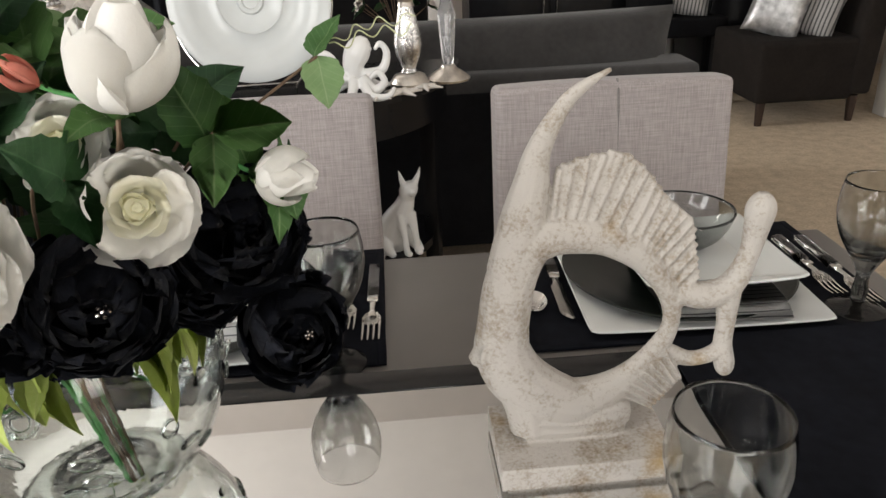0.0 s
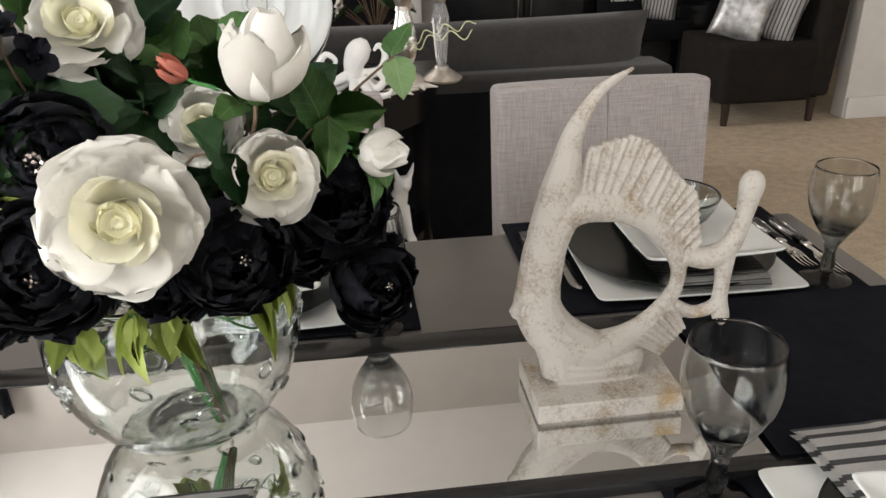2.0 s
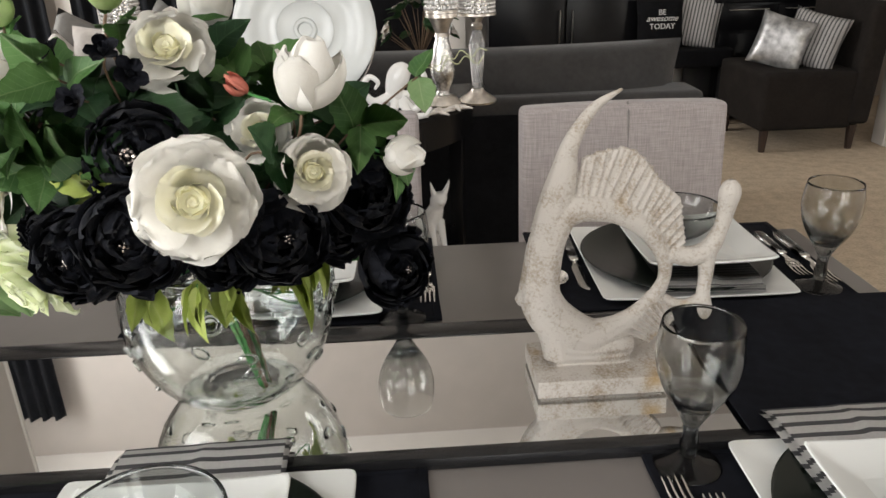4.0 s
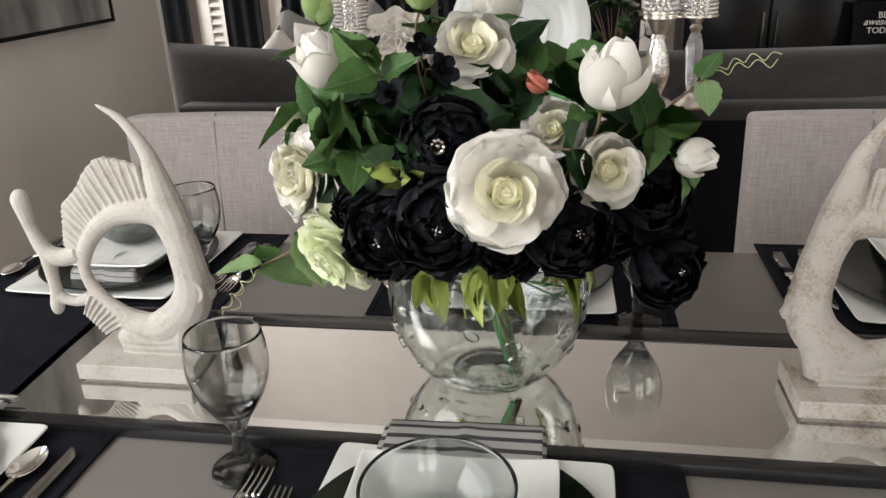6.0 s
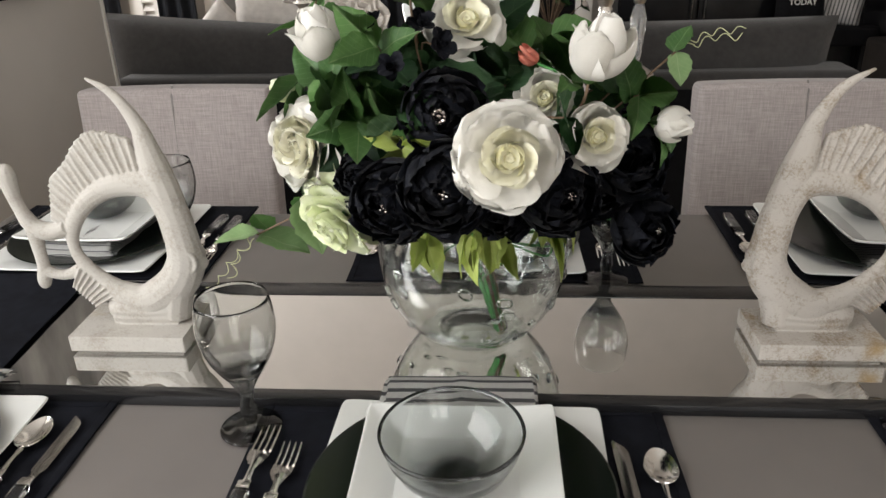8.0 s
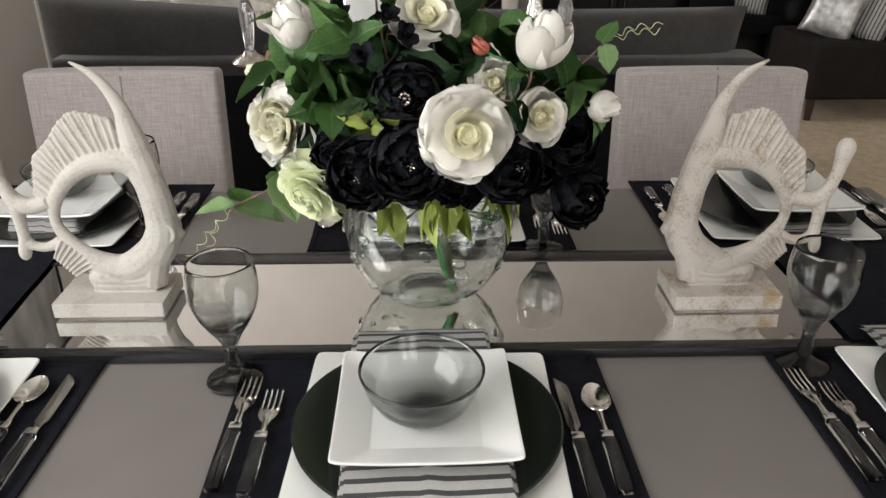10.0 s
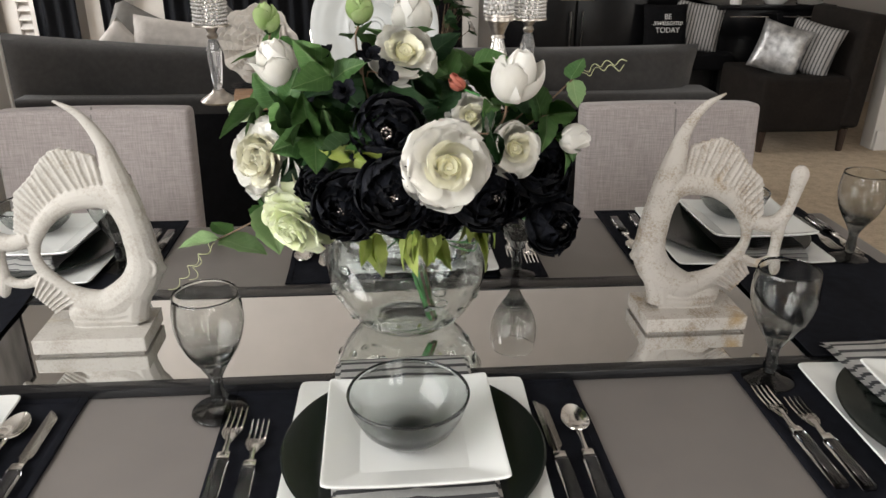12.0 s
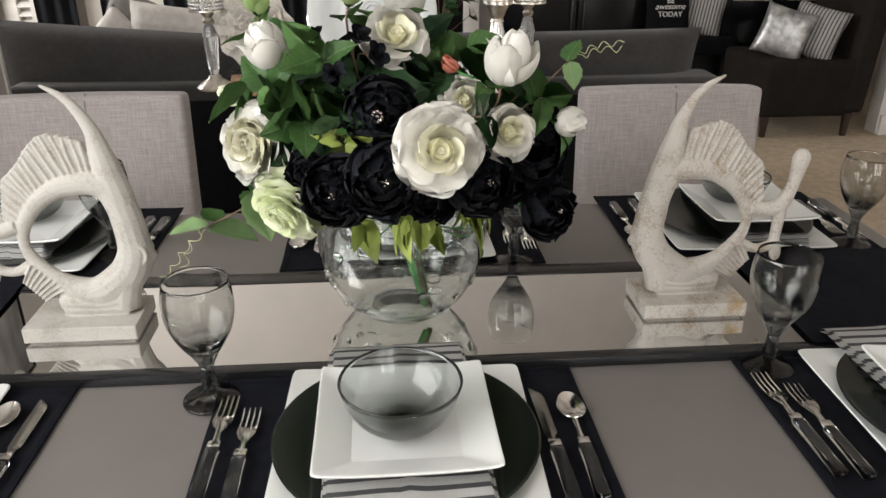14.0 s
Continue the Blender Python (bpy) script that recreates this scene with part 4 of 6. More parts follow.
def ring_of(parent, shapes, count, start, wob, rng, lift=0.0, name="petal", roll=0.0):
    for k in range(count):
        a = start + 2 * math.pi * k / count + rng.uniform(-wob, wob)
        q = rng.uniform(0.94, 1.06)
        m = Matrix.Translation((0, 0, lift + rng.uniform(-0.001, 0.001))) @ Matrix.Rotation(a, 4, "Z") @ Matrix.Rotation(rng.uniform(-wob, wob) * 0.6, 4, "Y") @ Matrix.Rotation(radians(roll + rng.uniform(-3, 3)), 4, "X")
        part(name, shapes[k % len(shapes)], None, parent, m=m @ Matrix.Diagonal((q, q, q, 1)))


def sepals(parent, size, rng, lift=-0.004, out=55):
    for k in range(5):
        m = Matrix.Rotation(2 * math.pi * k / 5 + rng.uniform(-0.2, 0.2), 4, "Z") @ Matrix.Translation((0.003, 0, lift)) @ Matrix.Rotation(radians(out - 90), 4, "Y")
        part("sepal", SEPAL, None, parent, m=m @ Matrix.Diagonal((size, size, size, 1)))


SHAPES = {}


def shape(key, *args, **kw):
    """Three differing petals of one kind, made once."""
    if key not in SHAPES:
        args = list(args)
        SHAPES[key] = []
        for i in range(3):
            SHAPES[key].append(petal_mesh("petal", *args, **kw))
            args[8] += 5.3
    return SHAPES[key]


def furled(R, H, turns, prof, step=0.07, seg=72):
    """The wound heart of a bloom: a turned body whose petal edges climb round it."""
    rows = glide(prof, 4)
    def place(u, v):
        r, z = rows[min(len(rows) - 1, round(v * (len(rows) - 1)))]
        q = (round(u * seg) % (seg // 3)) / (seg // 3)
        a = 2 * math.pi * (u - turns * z / 3)
        r = r * R * (1 + step * (q ** 2 - 0.3))
        return Vector((r * math.cos(a), r * math.sin(a), z * H + 0.05 * H * z * z * q))
    bm = grid(seg, len(rows) - 1, place)
    bmesh.ops.remove_doubles(bm, verts=bm.verts, dist=1e-5)
    bmesh.ops.recalc_face_normals(bm, faces=bm.faces)
    return bm


def rose(pos, way, R, k, label, heart=None, skin=None, stem=STEMGREEN, turn=0.0, spread=1.0):
    """A wide open rose of radius R: a small wound heart in six rings of broad overlapping petals."""
    heart, skin = heart or PETALCREAM, skin or PETALWHITE
    m = facing(pos, way, turn)
    f = thing("white_rose", label, "flower", m, "white roses in the bouquet")
    rng = random.Random(k)
    for i, (count, L, W, t0, t1, r0, cup, ruf, lift, curl, mt) in enumerate((
            (3, 0.46, 0.44, 36, -22, 0.16, 0.34, 0.02, 0.05, 12, PETALHEART),
            (4, 0.64, 0.56, 54, 26, 0.12, 0.62, 0.08, 0.02, 60, heart), (5, 0.84, 0.66, 70, 64, 0.12, 1.3, 0.12, -0.04, 45, skin), (5, 0.96, 0.76, 82, 84, 0.12, 2.4, 0.15, -0.1, 30, skin))):
        me = shape(("rose", i, R, mt.name, spread), mt, L * R, W * R, t0 * spread, t1 * spread - 25 * (1 - spread), r0 * R, cup * R * spread, ruf * R, i + k, tip=0.0, frill=0.03 * R, curl=curl)
        ring_of(f, me, count, i * 0.9 + 0.3 * k, 0.12, rng, lift * R, roll=6 if i > 1 else 10)
    egg = furled(R, 0.4 * R, 1.3, [(0.06, 0.0), (0.2, 0.2), (0.26, 0.5), (0.24, 0.8), (0.2, 0.98), (0.15, 0.86), (0.11, 0.78), (0.08, 0.92), (0.04, 0.9), (0.0, 0.84)], 0.3)
    part("heart", egg, PETALHEART, f, "tight pale yellow heart")
    sepals(f, R / 0.05, rng, lift=-0.14 * R, out=125)
    stem_to(f, m, pos, stem, 0.0022, k)
    return f


def bud(pos, way, R, H, k, label, skin=None, inner=None, stem=STEMBROWN, open_=0.0):
    """A half-closed rose: wrapped petals round a wound cone, with pointed lips that turn out as it opens."""
    skin, inner = skin or PETALWHITE, inner or skin or PETALWHITE
    m = facing(pos, way, k * 1.3)
    f = thing("rosebud", label, "flower", m, "rosebuds in the bouquet")
    rng = random.Random(k)
    for i, (count, L, W, t0, t1, r0, cup, ruf, lift, curl) in enumerate((
            (2, 1.22, 1.3, 72, -50, 0.05, 0.66, 0.03, 0.02, 4), (2, 1.2, 1.45, 82, -54, 0.06, 0.8, 0.05, 0.0, 8), (1, 1.0, 1.35, 86, -30, 0.06, 0.98, 0.09, 0.0, 30 + 280 * open_))):
        me = shape(("bud", i, R, H, skin.name, open_), skin, L * H, W * R, t0, t1, r0 * R, cup * R, ruf * R, i + k, tip=0.03 * H, frill=0.03 * R, curl=curl)
        ring_of(f, me, count, i * 1.3 + k, 0.2, rng, lift * H, roll=6)
    cone = furled(R, H, 0.9, [(0.15, 0.0), (0.6, 0.12), (0.8, 0.3), (0.76, 0.55), (0.58, 0.82), (0.36, 1.02), (0.24, 1.05), (0.16, 0.96), (0.08, 1.0), (0.0, 0.94)], 0.24)
    part("heart", cone, inner, f)
    sepals(f, R / 0.026, rng, lift=-0.004, out=52)
    stem_to(f, m, pos, stem, 0.0016, k)
    return f


def peony(pos, way, R, k, label, skin, inner):
    """A full ruffled bloom with many short frilled petals."""
    m = facing(pos, way, k)
    f = thing("white_peony", label, "flower", m, "peonies in the bouquet")
    rng = random.Random(k)
    for i, (count, L, W, t0, t1, r0, cup, ruf, lift, mt) in enumerate((
            (4, 0.5, 0.3, 14, -14, 0.04, 0.26, 0.06, 0.16, inner), (5, 0.6, 0.4, 34, 10, 0.07, 0.4, 0.09, 0.13, inner), (6, 0.72, 0.46, 50, 38, 0.1, 0.6, 0.12, 0.08, inner),
            (6, 0.84, 0.54, 62, 66, 0.12, 0.9, 0.14, 0.03, skin), (7, 0.92, 0.58, 74, 94, 0.14, 1.2, 0.15, -0.03, skin), (7, 0.96, 0.6, 88, 122, 0.15, 1.3, 0.15, -0.1, skin))):
        me = shape(("peony", i, R, mt.name), mt, L * R, W * R, t0, t1, r0 * R, cup * R, ruf * R, i + k, frill=0.03 * R, curl=20)
        ring_of(f, me, count, i * 0.7, 0.2, rng, lift * R, roll=10)
    sepals(f, R / 0.05, rng, lift=-0.14 * R, out=130)
    stem_to(f, m, pos, STEMGREEN, 0.002, k)
    return f


stone = bmesh.new()
bmesh.ops.create_icosphere(stone, subdivisions=1, radius=1)
stone = mesh_of(stone, "rhinestone", RHINE, smooth=False)


def ranunculus(pos, way, R, k, label, stones=7, size=0.8):
    """A dense black ball of wrapped silk petals with a rhinestone brooch at its heart."""
    m = facing(pos, way, k * 0.7)
    f = thing("black_ranunculus", label, "flower", m, "black silk flowers in the bouquet")
    rng = random.Random(k)
    base = -0.75 * R
    for i, (count, L, W, t0, t1, r0, cup, ruf) in enumerate((
            (3, 1.3, 0.5, 42, -66, 0.0, 0.42, 0.08), (4, 1.5, 0.62, 56, -68, 0.02, 0.56, 0.1), (5, 1.66, 0.7, 68, -66, 0.04, 0.7, 0.13), (5, 1.8, 0.76, 80, -62, 0.05, 0.82, 0.15),
            (6, 1.86, 0.8, 90, -54, 0.06, 0.94, 0.16), (6, 1.84, 0.84, 97, -42, 0.06, 1.02, 0.17), (6, 1.7, 0.86, 102, -22, 0.06, 1.1, 0.19))):
        me = shape(("ran", i, R), PETALBLACK, L * R, W * R, t0, t1, r0 * R, cup * R, ruf * R, i + k, frill=0.045 * R, curl=12)
        ring_of(f, me, count, i * 1.1, 0.22, rng, base, roll=7)
    if stones:
        br = part("brooch", stone, None, f, "small rhinestone cluster brooch", m=Matrix.Translation((0, 0, 0.47 * R)) @ Matrix.Diagonal((0.0022 * size,) * 3 + (1,)))
        for j in range(stones):
            a = 2 * math.pi * j / max(1, stones)
            part("rhinestone", stone, None, br, m=pose(2.0 * math.cos(a), 2.0 * math.sin(a), 0.1, 20 * j) @ Matrix.Diagonal((0.85, 0.85, 0.85, 1)))
    stem_to(f, m, Vector(pos) + m.to_3x3() @ Vector((0, 0, base)), STEMGREEN, 0.0022, k)
    return f


def star_flower(pos, way, R, k):
    m = facing(pos, way, k)
    f = thing("black_star_flower", "small black five-petalled silk flower", "flower", m, "small black blossoms in the bouquet")
    rng = random.Random(k)
    me = shape(("star", R), PETALBLACK, R, 0.36 * R, 30, 75, 0.05 * R, 0.6 * R, 0.1 * R, 3)
    ring_of(f, me, 5, k, 0.2, rng)
    me = shape(("star2", R), PETALBLACK, 0.7 * R, 0.28 * R, 8, 30, 0.02 * R, 0.4 * R, 0.1 * R, 5)
    ring_of(f, me, 4, k + 0.5, 0.2, rng)
    stem_to(f, m, pos, STEMBROWN, 0.0011, k)
    return f


rose((-0.318, -0.143, 1.086), (0.1, -0.95, 0.22), 0.0485, 1, "large open ivory rose with a pale yellow heart")
rose((-0.232, -0.07, 1.083), (0.3, -0.85, 0.3), 0.0345, 2, "ivory rose with curled petals among green leaves", spread=0.86)
rose((-0.278, -0.035, 1.113), (-0.1, -0.85, 0.45), 0.03, 3, "ivory rose half hidden behind the largest bloom", spread=0.85)
rose((-0.36, -0.005, 1.185), (0.1, -0.7, 0.6), 0.04, 4, "ivory rose near the top of the bouquet")
bud((-0.236, -0.055, 1.138), (0.28, -0.12, 1.0), 0.0295, 0.06, 5, "large half-open ivory rosebud on a brown stem", open_=0.25)
bud((-0.508, 0.0, 1.152), (-0.3, -0.25, 1.0), 0.027, 0.053, 6, "ivory rosebud opening at the bouquet's side", open_=0.3)
bud((-0.165, -0.04, 1.09), (1.0, -0.25, -0.1), 0.018, 0.036, 7, "small ivory rosebud on a thin stem", stem=STEMGREEN)
bud((-0.346, 0.1, 1.195), (0.0, -0.1, 1.0), 0.029, 0.054, 8, "ivory rosebud at the bouquet's top")
bud((-0.415, 0.01, 1.225), (0.1, -0.1, 1.0), 0.015, 0.034, 9, "small green-tinged rosebud on a long stem", skin=PETALGREEN)
bud((-0.53, 0.05, 1.21), (-0.15, -0.1, 1.0), 0.0145, 0.033, 10, "small green-tinged rosebud on a long stem", skin=PETALGREEN)
bud((-0.56, 0.046, 1.105), (-1.0, -0.3, 0.35), 0.016, 0.03, 11, "small green-white rosebud between leaves", skin=PETALLIME, stem=STEMGREEN)
bud((-0.287, -0.03, 1.15), (-0.6, -0.2, 0.6), 0.0042, 0.024, 12, "small coral-pink bud beside a white rosebud", skin=CORAL, inner=CORAL, stem=STEMGREEN)
peony((-0.53, -0.02, 1.062), (-0.55, -0.78, 0.2), 0.055, 13, "ruffled cream peony at the bouquet's edge", PETALWHITE, PETALCREAM)
peony((-0.497, -0.06, 0.995), (-0.5, -0.75, -0.35), 0.049, 14, "ruffled lime-white peony hanging low", PETALLIME, PETALLIME)
ranunculus((-0.383, -0.07, 1.106), (-0.1, -0.95, 0.2), 0.042, 20, "black silk ranunculus with a round rhinestone brooch", 9, 1.35)
ranunculus((-0.434, -0.112, 1.028), (-0.25, -0.95, 0.05), 0.041, 21, "black silk ranunculus with a small rhinestone brooch", 4)
ranunculus((-0.378, -0.135, 1.05), (0.0, -0.97, 0.12), 0.043, 22, "full black silk ranunculus with a small rhinestone brooch", 4)
ranunculus((-0.262, -0.085, 1.03), (0.45, -0.88, 0.1), 0.043, 23, "black silk ranunculus below the ivory rose", 5)
ranunculus((-0.157, -0.015, 0.96), (0.55, -0.8, 0.15), 0.038, 24, "black silk flower hanging over the vase's side", 5, 0.65)
ranunculus((-0.18, -0.03, 1.05), (0.45, -0.8, 0.15), 0.042, 25, "black silk ranunculus behind an ivory rose", 0)
ranunculus((-0.215, -0.02, 1.01), (0.3, -0.9, 0.0), 0.036, 26, "black silk ranunculus deep in the bouquet", 0)
ranunculus((-0.472, -0.085, 1.042), (-0.4, -0.85, 0.2), 0.024, 27, "small closed black silk bud", 0)
ranunculus((-0.32, -0.06, 1.0), (0.1, -0.95, -0.2), 0.036, 28, "black silk ranunculus low above the vase", 0)
for i, (p, w) in enumerate((((-0.455, -0.03, 1.186), (-0.4, -0.5, 0.7)), ((-0.404, -0.045, 1.19), (0.2, -0.6, 0.8)), ((-0.432, -0.055, 1.152), (-0.1, -0.9, 0.4)), ((-0.388, -0.045, 1.172), (0.5, -0.7, 0.3)), ((-0.468, -0.02, 1.145), (-0.6, -0.6, 0.5)))):
    star_flower(p, w, 0.02, 30 + i)


# ---- foliage: sprays of leaves on wires from the vase ----
def spray(pos, way, key, count, k, size=1.0, label="", stem=STEMBROWN):
    m = facing(pos, way, k * 2.1)
    f = thing("leaf_spray", label or "spray of artificial rose leaves in the bouquet", "foliage", m, "leaf sprays in the bouquet")
    rng = random.Random(100 + k)
    for j in range(count):
        a = 2 * math.pi * j / count + rng.uniform(-0.4, 0.4)
        q = size * rng.uniform(0.8, 1.15)
        mm = Matrix.Translation((0, 0, -0.012 * (j // 2))) @ Matrix.Rotation(a, 4, "Z") @ Matrix.Rotation(radians(rng.uniform(-50, 5)), 4, "Y") @ Matrix.Rotation(rng.uniform(-0.5, 0.5), 4, "X")
        part("leaf", rng.choice(LEAVES[key]), None, f, m=mm @ Matrix.Diagonal((q, q, q, 1)))
    stem_to(f, m, pos, stem, 0.0012, k)
    return f


SPRAYS = [((-0.5, -0.01, 1.1), (-0.3, -0.8, 0.4), "mid", 4), ((-0.46, -0.03, 1.125), (-0.4, -0.6, 0.6), "mid", 3), ((-0.44, -0.02, 1.15), (-0.2, -0.6, 0.7), "dark", 4), ((-0.4, -0.02, 1.14), (0.0, -0.8, 0.5), "dark", 5), ((-0.32, -0.04, 1.13), (0.1, -0.8, 0.5), "dark", 4),
          ((-0.27, 0.02, 1.17), (0.4, -0.4, 0.8), "dark", 4), ((-0.33, 0.02, 1.18), (0.1, -0.6, 0.7), "dark", 4), ((-0.54, 0.0, 1.13), (-0.7, -0.4, 0.5), "mid", 3),
          ((-0.5, 0.0, 1.125), (-0.6, -0.5, 0.5), "mid", 4), ((-0.475, -0.02, 1.1), (-0.4, -0.7, 0.5), "dark", 5), ((-0.43, -0.05, 1.085), (-0.2, -0.8, 0.5), "dark", 5), ((-0.425, -0.06, 1.12), (-0.1, -0.7, 0.7), "dark", 4),
          ((-0.34, -0.03, 1.145), (0.0, -0.7, 0.7), "dark", 5), ((-0.3, 0.0, 1.15), (0.2, -0.6, 0.8), "dark", 5), ((-0.31, 0.1, 1.16), (0.3, -0.3, 0.9), "pale", 3), ((-0.225, 0.0, 1.115), (0.6, -0.5, 0.5), "dark", 4),
          ((-0.2, -0.02, 1.125), (0.6, -0.3, 0.7), "dark", 3), ((-0.25, -0.03, 1.13), (0.1, -0.3, 0.9), "mid", 3), ((-0.55, 0.02, 1.09), (-0.8, -0.4, 0.3), "mid", 4), ((-0.39, 0.02, 1.155), (-0.1, -0.5, 0.9), "dark", 4),
          ((-0.46, 0.04, 1.13), (-0.4, 0.1, 0.8), "dark", 5), ((-0.28, 0.06, 1.13), (0.4, 0.1, 0.8), "dark", 5), ((-0.36, 0.12, 1.12), (0.0, 0.6, 0.7), "dark", 6), ((-0.48, -0.05, 1.075), (-0.3, -0.9, 0.1), "dark", 4),
          ((-0.43, -0.065, 1.075), (-0.2, -0.9, 0.2), "mid", 3), ((-0.545, -0.01, 0.995), (-0.8, -0.5, -0.1), "mid", 3), ((-0.16, -0.03, 1.085), (0.8, -0.4, 0.2), "mid", 3), ((-0.18, 0.03, 1.03), (0.8, 0.2, -0.1), "dark", 4),
          ((-0.34, 0.0, 1.09), (0.0, -0.9, 0.4), "dark", 6), ((-0.45, 0.0, 1.05), (-0.5, -0.8, 0.1), "dark", 6), ((-0.28, -0.02, 1.06), (0.3, -0.9, 0.1), "dark", 6), ((-0.42, 0.1, 1.07), (-0.6, 0.6, 0.3), "mid", 6),
          ((-0.28, 0.13, 1.06), (0.5, 0.7, 0.3), "mid", 6), ((-0.2, 0.08, 1.05), (0.8, 0.4, 0.2), "dark", 6), ((-0.53, 0.06, 1.05), (-0.9, 0.2, 0.2), "dark", 6), ((-0.49, 0.02, 1.15), (-0.4, -0.4, 0.8), "mid", 3),
          ((-0.525, 0.03, 1.19), (-0.3, -0.2, 0.9), "mid", 3), ((-0.41, 0.02, 1.21), (0.0, -0.2, 1.0), "mid", 2), ((-0.36, 0.06, 1.2), (0.1, -0.3, 0.9), "mid", 3), ((-0.425, -0.075, 1.075), (-0.3, -0.9, 0.2), "lime", 3), ((-0.262, -0.088, 1.108), (0.75, -0.5, 0.3), "dark", 3), ((-0.51, -0.03, 1.135), (-0.4, -0.8, 0.4), "mid", 4), ((-0.475, -0.055, 1.1), (-0.2, -0.9, 0.3), "mid", 4), ((-0.45, -0.04, 1.17), (-0.2, -0.7, 0.6), "mid", 3), ((-0.185, -0.05, 1.12), (0.5, -0.7, 0.5), "mid", 3)]
for k, (p, w, key, count) in enumerate(SPRAYS):
    spray(p, w, "mid" if key == "dark" and k % 4 == 1 else key, count, k)
# pale leaves that hang over the vase's rim
LOW = [(((VX + 0.112 * math.sin(radians(a)), VY - 0.112 * math.cos(radians(a)) - 0.012, 0.977 + 0.02 * math.sin(a * 3.0))), (math.sin(radians(a)), -math.cos(radians(a)), 0)) for a in (-75, -52, -26, 2, 18, 44, 54, 62, 70, 82, 150, 205)]
for k, (p, w) in enumerate(LOW):
    rng = random.Random(300 + k)
    o = Vector(p)
    f = thing("leaf_tuft", "lime-green leaves hanging over the vase's rim", "foliage", Matrix.Translation(o), "lime leaves at the vase's rim")
    for j in (0, 1, 2, 3, 1):
        d = Vector((w[0] * 0.6 + rng.uniform(-0.55, 0.55), w[1] * 0.5 + rng.uniform(-0.2, 0.1), -1 + rng.uniform(-0.1, 0.6))).normalized()
        q = d.to_track_quat("X", "Z").to_matrix().to_4x4() @ Matrix.Rotation(rng.uniform(-0.6, 0.6), 4, "X")
        z = rng.uniform(0.5, 0.9)
        part("leaf", LEAVES["lime"][j], None, f, m=Matrix.Translation((rng.uniform(-0.008, 0.008), rng.uniform(-0.006, 0.006), rng.uniform(-0.004, 0.006))) @ q @ Matrix.Diagonal((z, z * 1.15, z, 1)))
    stem_to(f, Matrix.Translation(o), p, STEMGREEN, 0.0012, k)


def vine(name, line, leaves, curls, label):
    v = thing(name, label, "foliage", Matrix.Translation(line[0]))
    o = Vector(line[0])
    loc = lambda p: tuple(Vector(p) - o)
    part("stem", tube(glide([(*loc(p), 0.0012) for p in line], 6), 6), STEMBROWN, v)
    for p, way, size, key in leaves:
        d = Vector(way).normalized()
        q = d.to_track_quat("X", "Z").to_matrix().to_4x4()
        part("leaf", LEAVES[key][0], None, v, m=Matrix.Translation(loc(p)) @ q @ Matrix.Diagonal((size, size * 1.25, size, 1)))
    for start, end, turns, wide in curls:
        a, b = Vector(loc(start)), Vector(loc(end))
        d = (b - a).normalized()
        s1 = d.orthogonal().normalized()
        s2 = d.cross(s1)
        rows = []
        for i in range(int(turns * 12) + 1):
            q = i / (turns * 12)
            w = wide * min(1, q * 4) * (1 - 0.35 * q)
            rows.append((*(a + (b - a) * q + s1 * (w * math.cos(q * turns * 6.283)) + s2 * (w * math.sin(q * turns * 6.283)) + s1 * (0.5 * wide * math.sin(q * 9 + turns))), 0.00055))
        part("tendril", tube(rows, 5), TENDRIL, v, "pale curling tendril")
    return v


vine("vine_spray", [(-0.26, 0.03, 1.06), (-0.2, 0.0, 1.1), (-0.16, 0.03, 1.125), (-0.128, 0.06, 1.143)],
     [((-0.128, 0.06, 1.143), (0.2, -0.5, -0.8), 0.62, "pale"), ((-0.13, 0.06, 1.143), (0.35, 0.3, 0.6), 0.6, "mid"), ((-0.19, 0.0, 1.1), (0.1, -0.2, 0.9), 0.6, "mid"), ((-0.15, -0.03, 1.085), (0.3, -0.3, -0.9), 0.5, "mid")],
     [((-0.118, 0.062, 1.155), (-0.055, 0.06, 1.17), 3.5, 0.0045), ((-0.118, 0.058, 1.152), (-0.058, 0.055, 1.162), 3, 0.005)], "thin vine with two heart-shaped leaves and curling tendrils")
vine("vine_spray", [(-0.46, 0.0, 0.99), (-0.53, -0.005, 0.985), (-0.575, -0.005, 0.965), (-0.615, -0.004, 0.945)],
     [((-0.612, -0.006, 0.944), (0.9, -0.25, -0.05), 1.1, "pale"), ((-0.612, -0.004, 0.947), (-0.75, -0.3, 0.05), 0.85, "pale"), ((-0.55, -0.01, 0.995), (0.3, -0.4, -0.6), 1.1, "pale"), ((-0.6, -0.004, 0.95), (-0.3, 0.3, 0.2), 0.6, "mid")],
     [((-0.62, -0.006, 0.942), (-0.685, -0.005, 0.872), 4, 0.005), ((-0.625, -0.006, 0.943), (-0.655, -0.012, 0.89), 3, 0.006)], "thin vine with oval leaves and curling tendrils")

# ---- console table behind the chairs ----
CX, CBACK, CTOP = -0.39, 1.8, 0.812


def half_moon(rx, ry, z0, z1, seg=40):
    bm = bmesh.new()
    rows = []
    for z in (z0, z1):
        rows.append([bm.verts.new((rx * math.cos(math.pi + math.pi * k / seg), ry * math.sin(math.pi + math.pi * k / seg), z)) for k in range(seg + 1)])
    for k in range(seg):
        bm.faces.new((rows[0][k], rows[0][k + 1], rows[1][k + 1], rows[1][k]))
    bm.faces.new((rows[0][seg], rows[0][0], rows[1][0], rows[1][seg]))
    bm.faces.new(list(reversed(rows[0])))
    bm.faces.new(rows[1])
    bmesh.ops.recalc_face_normals(bm, faces=bm.faces)
    return bm


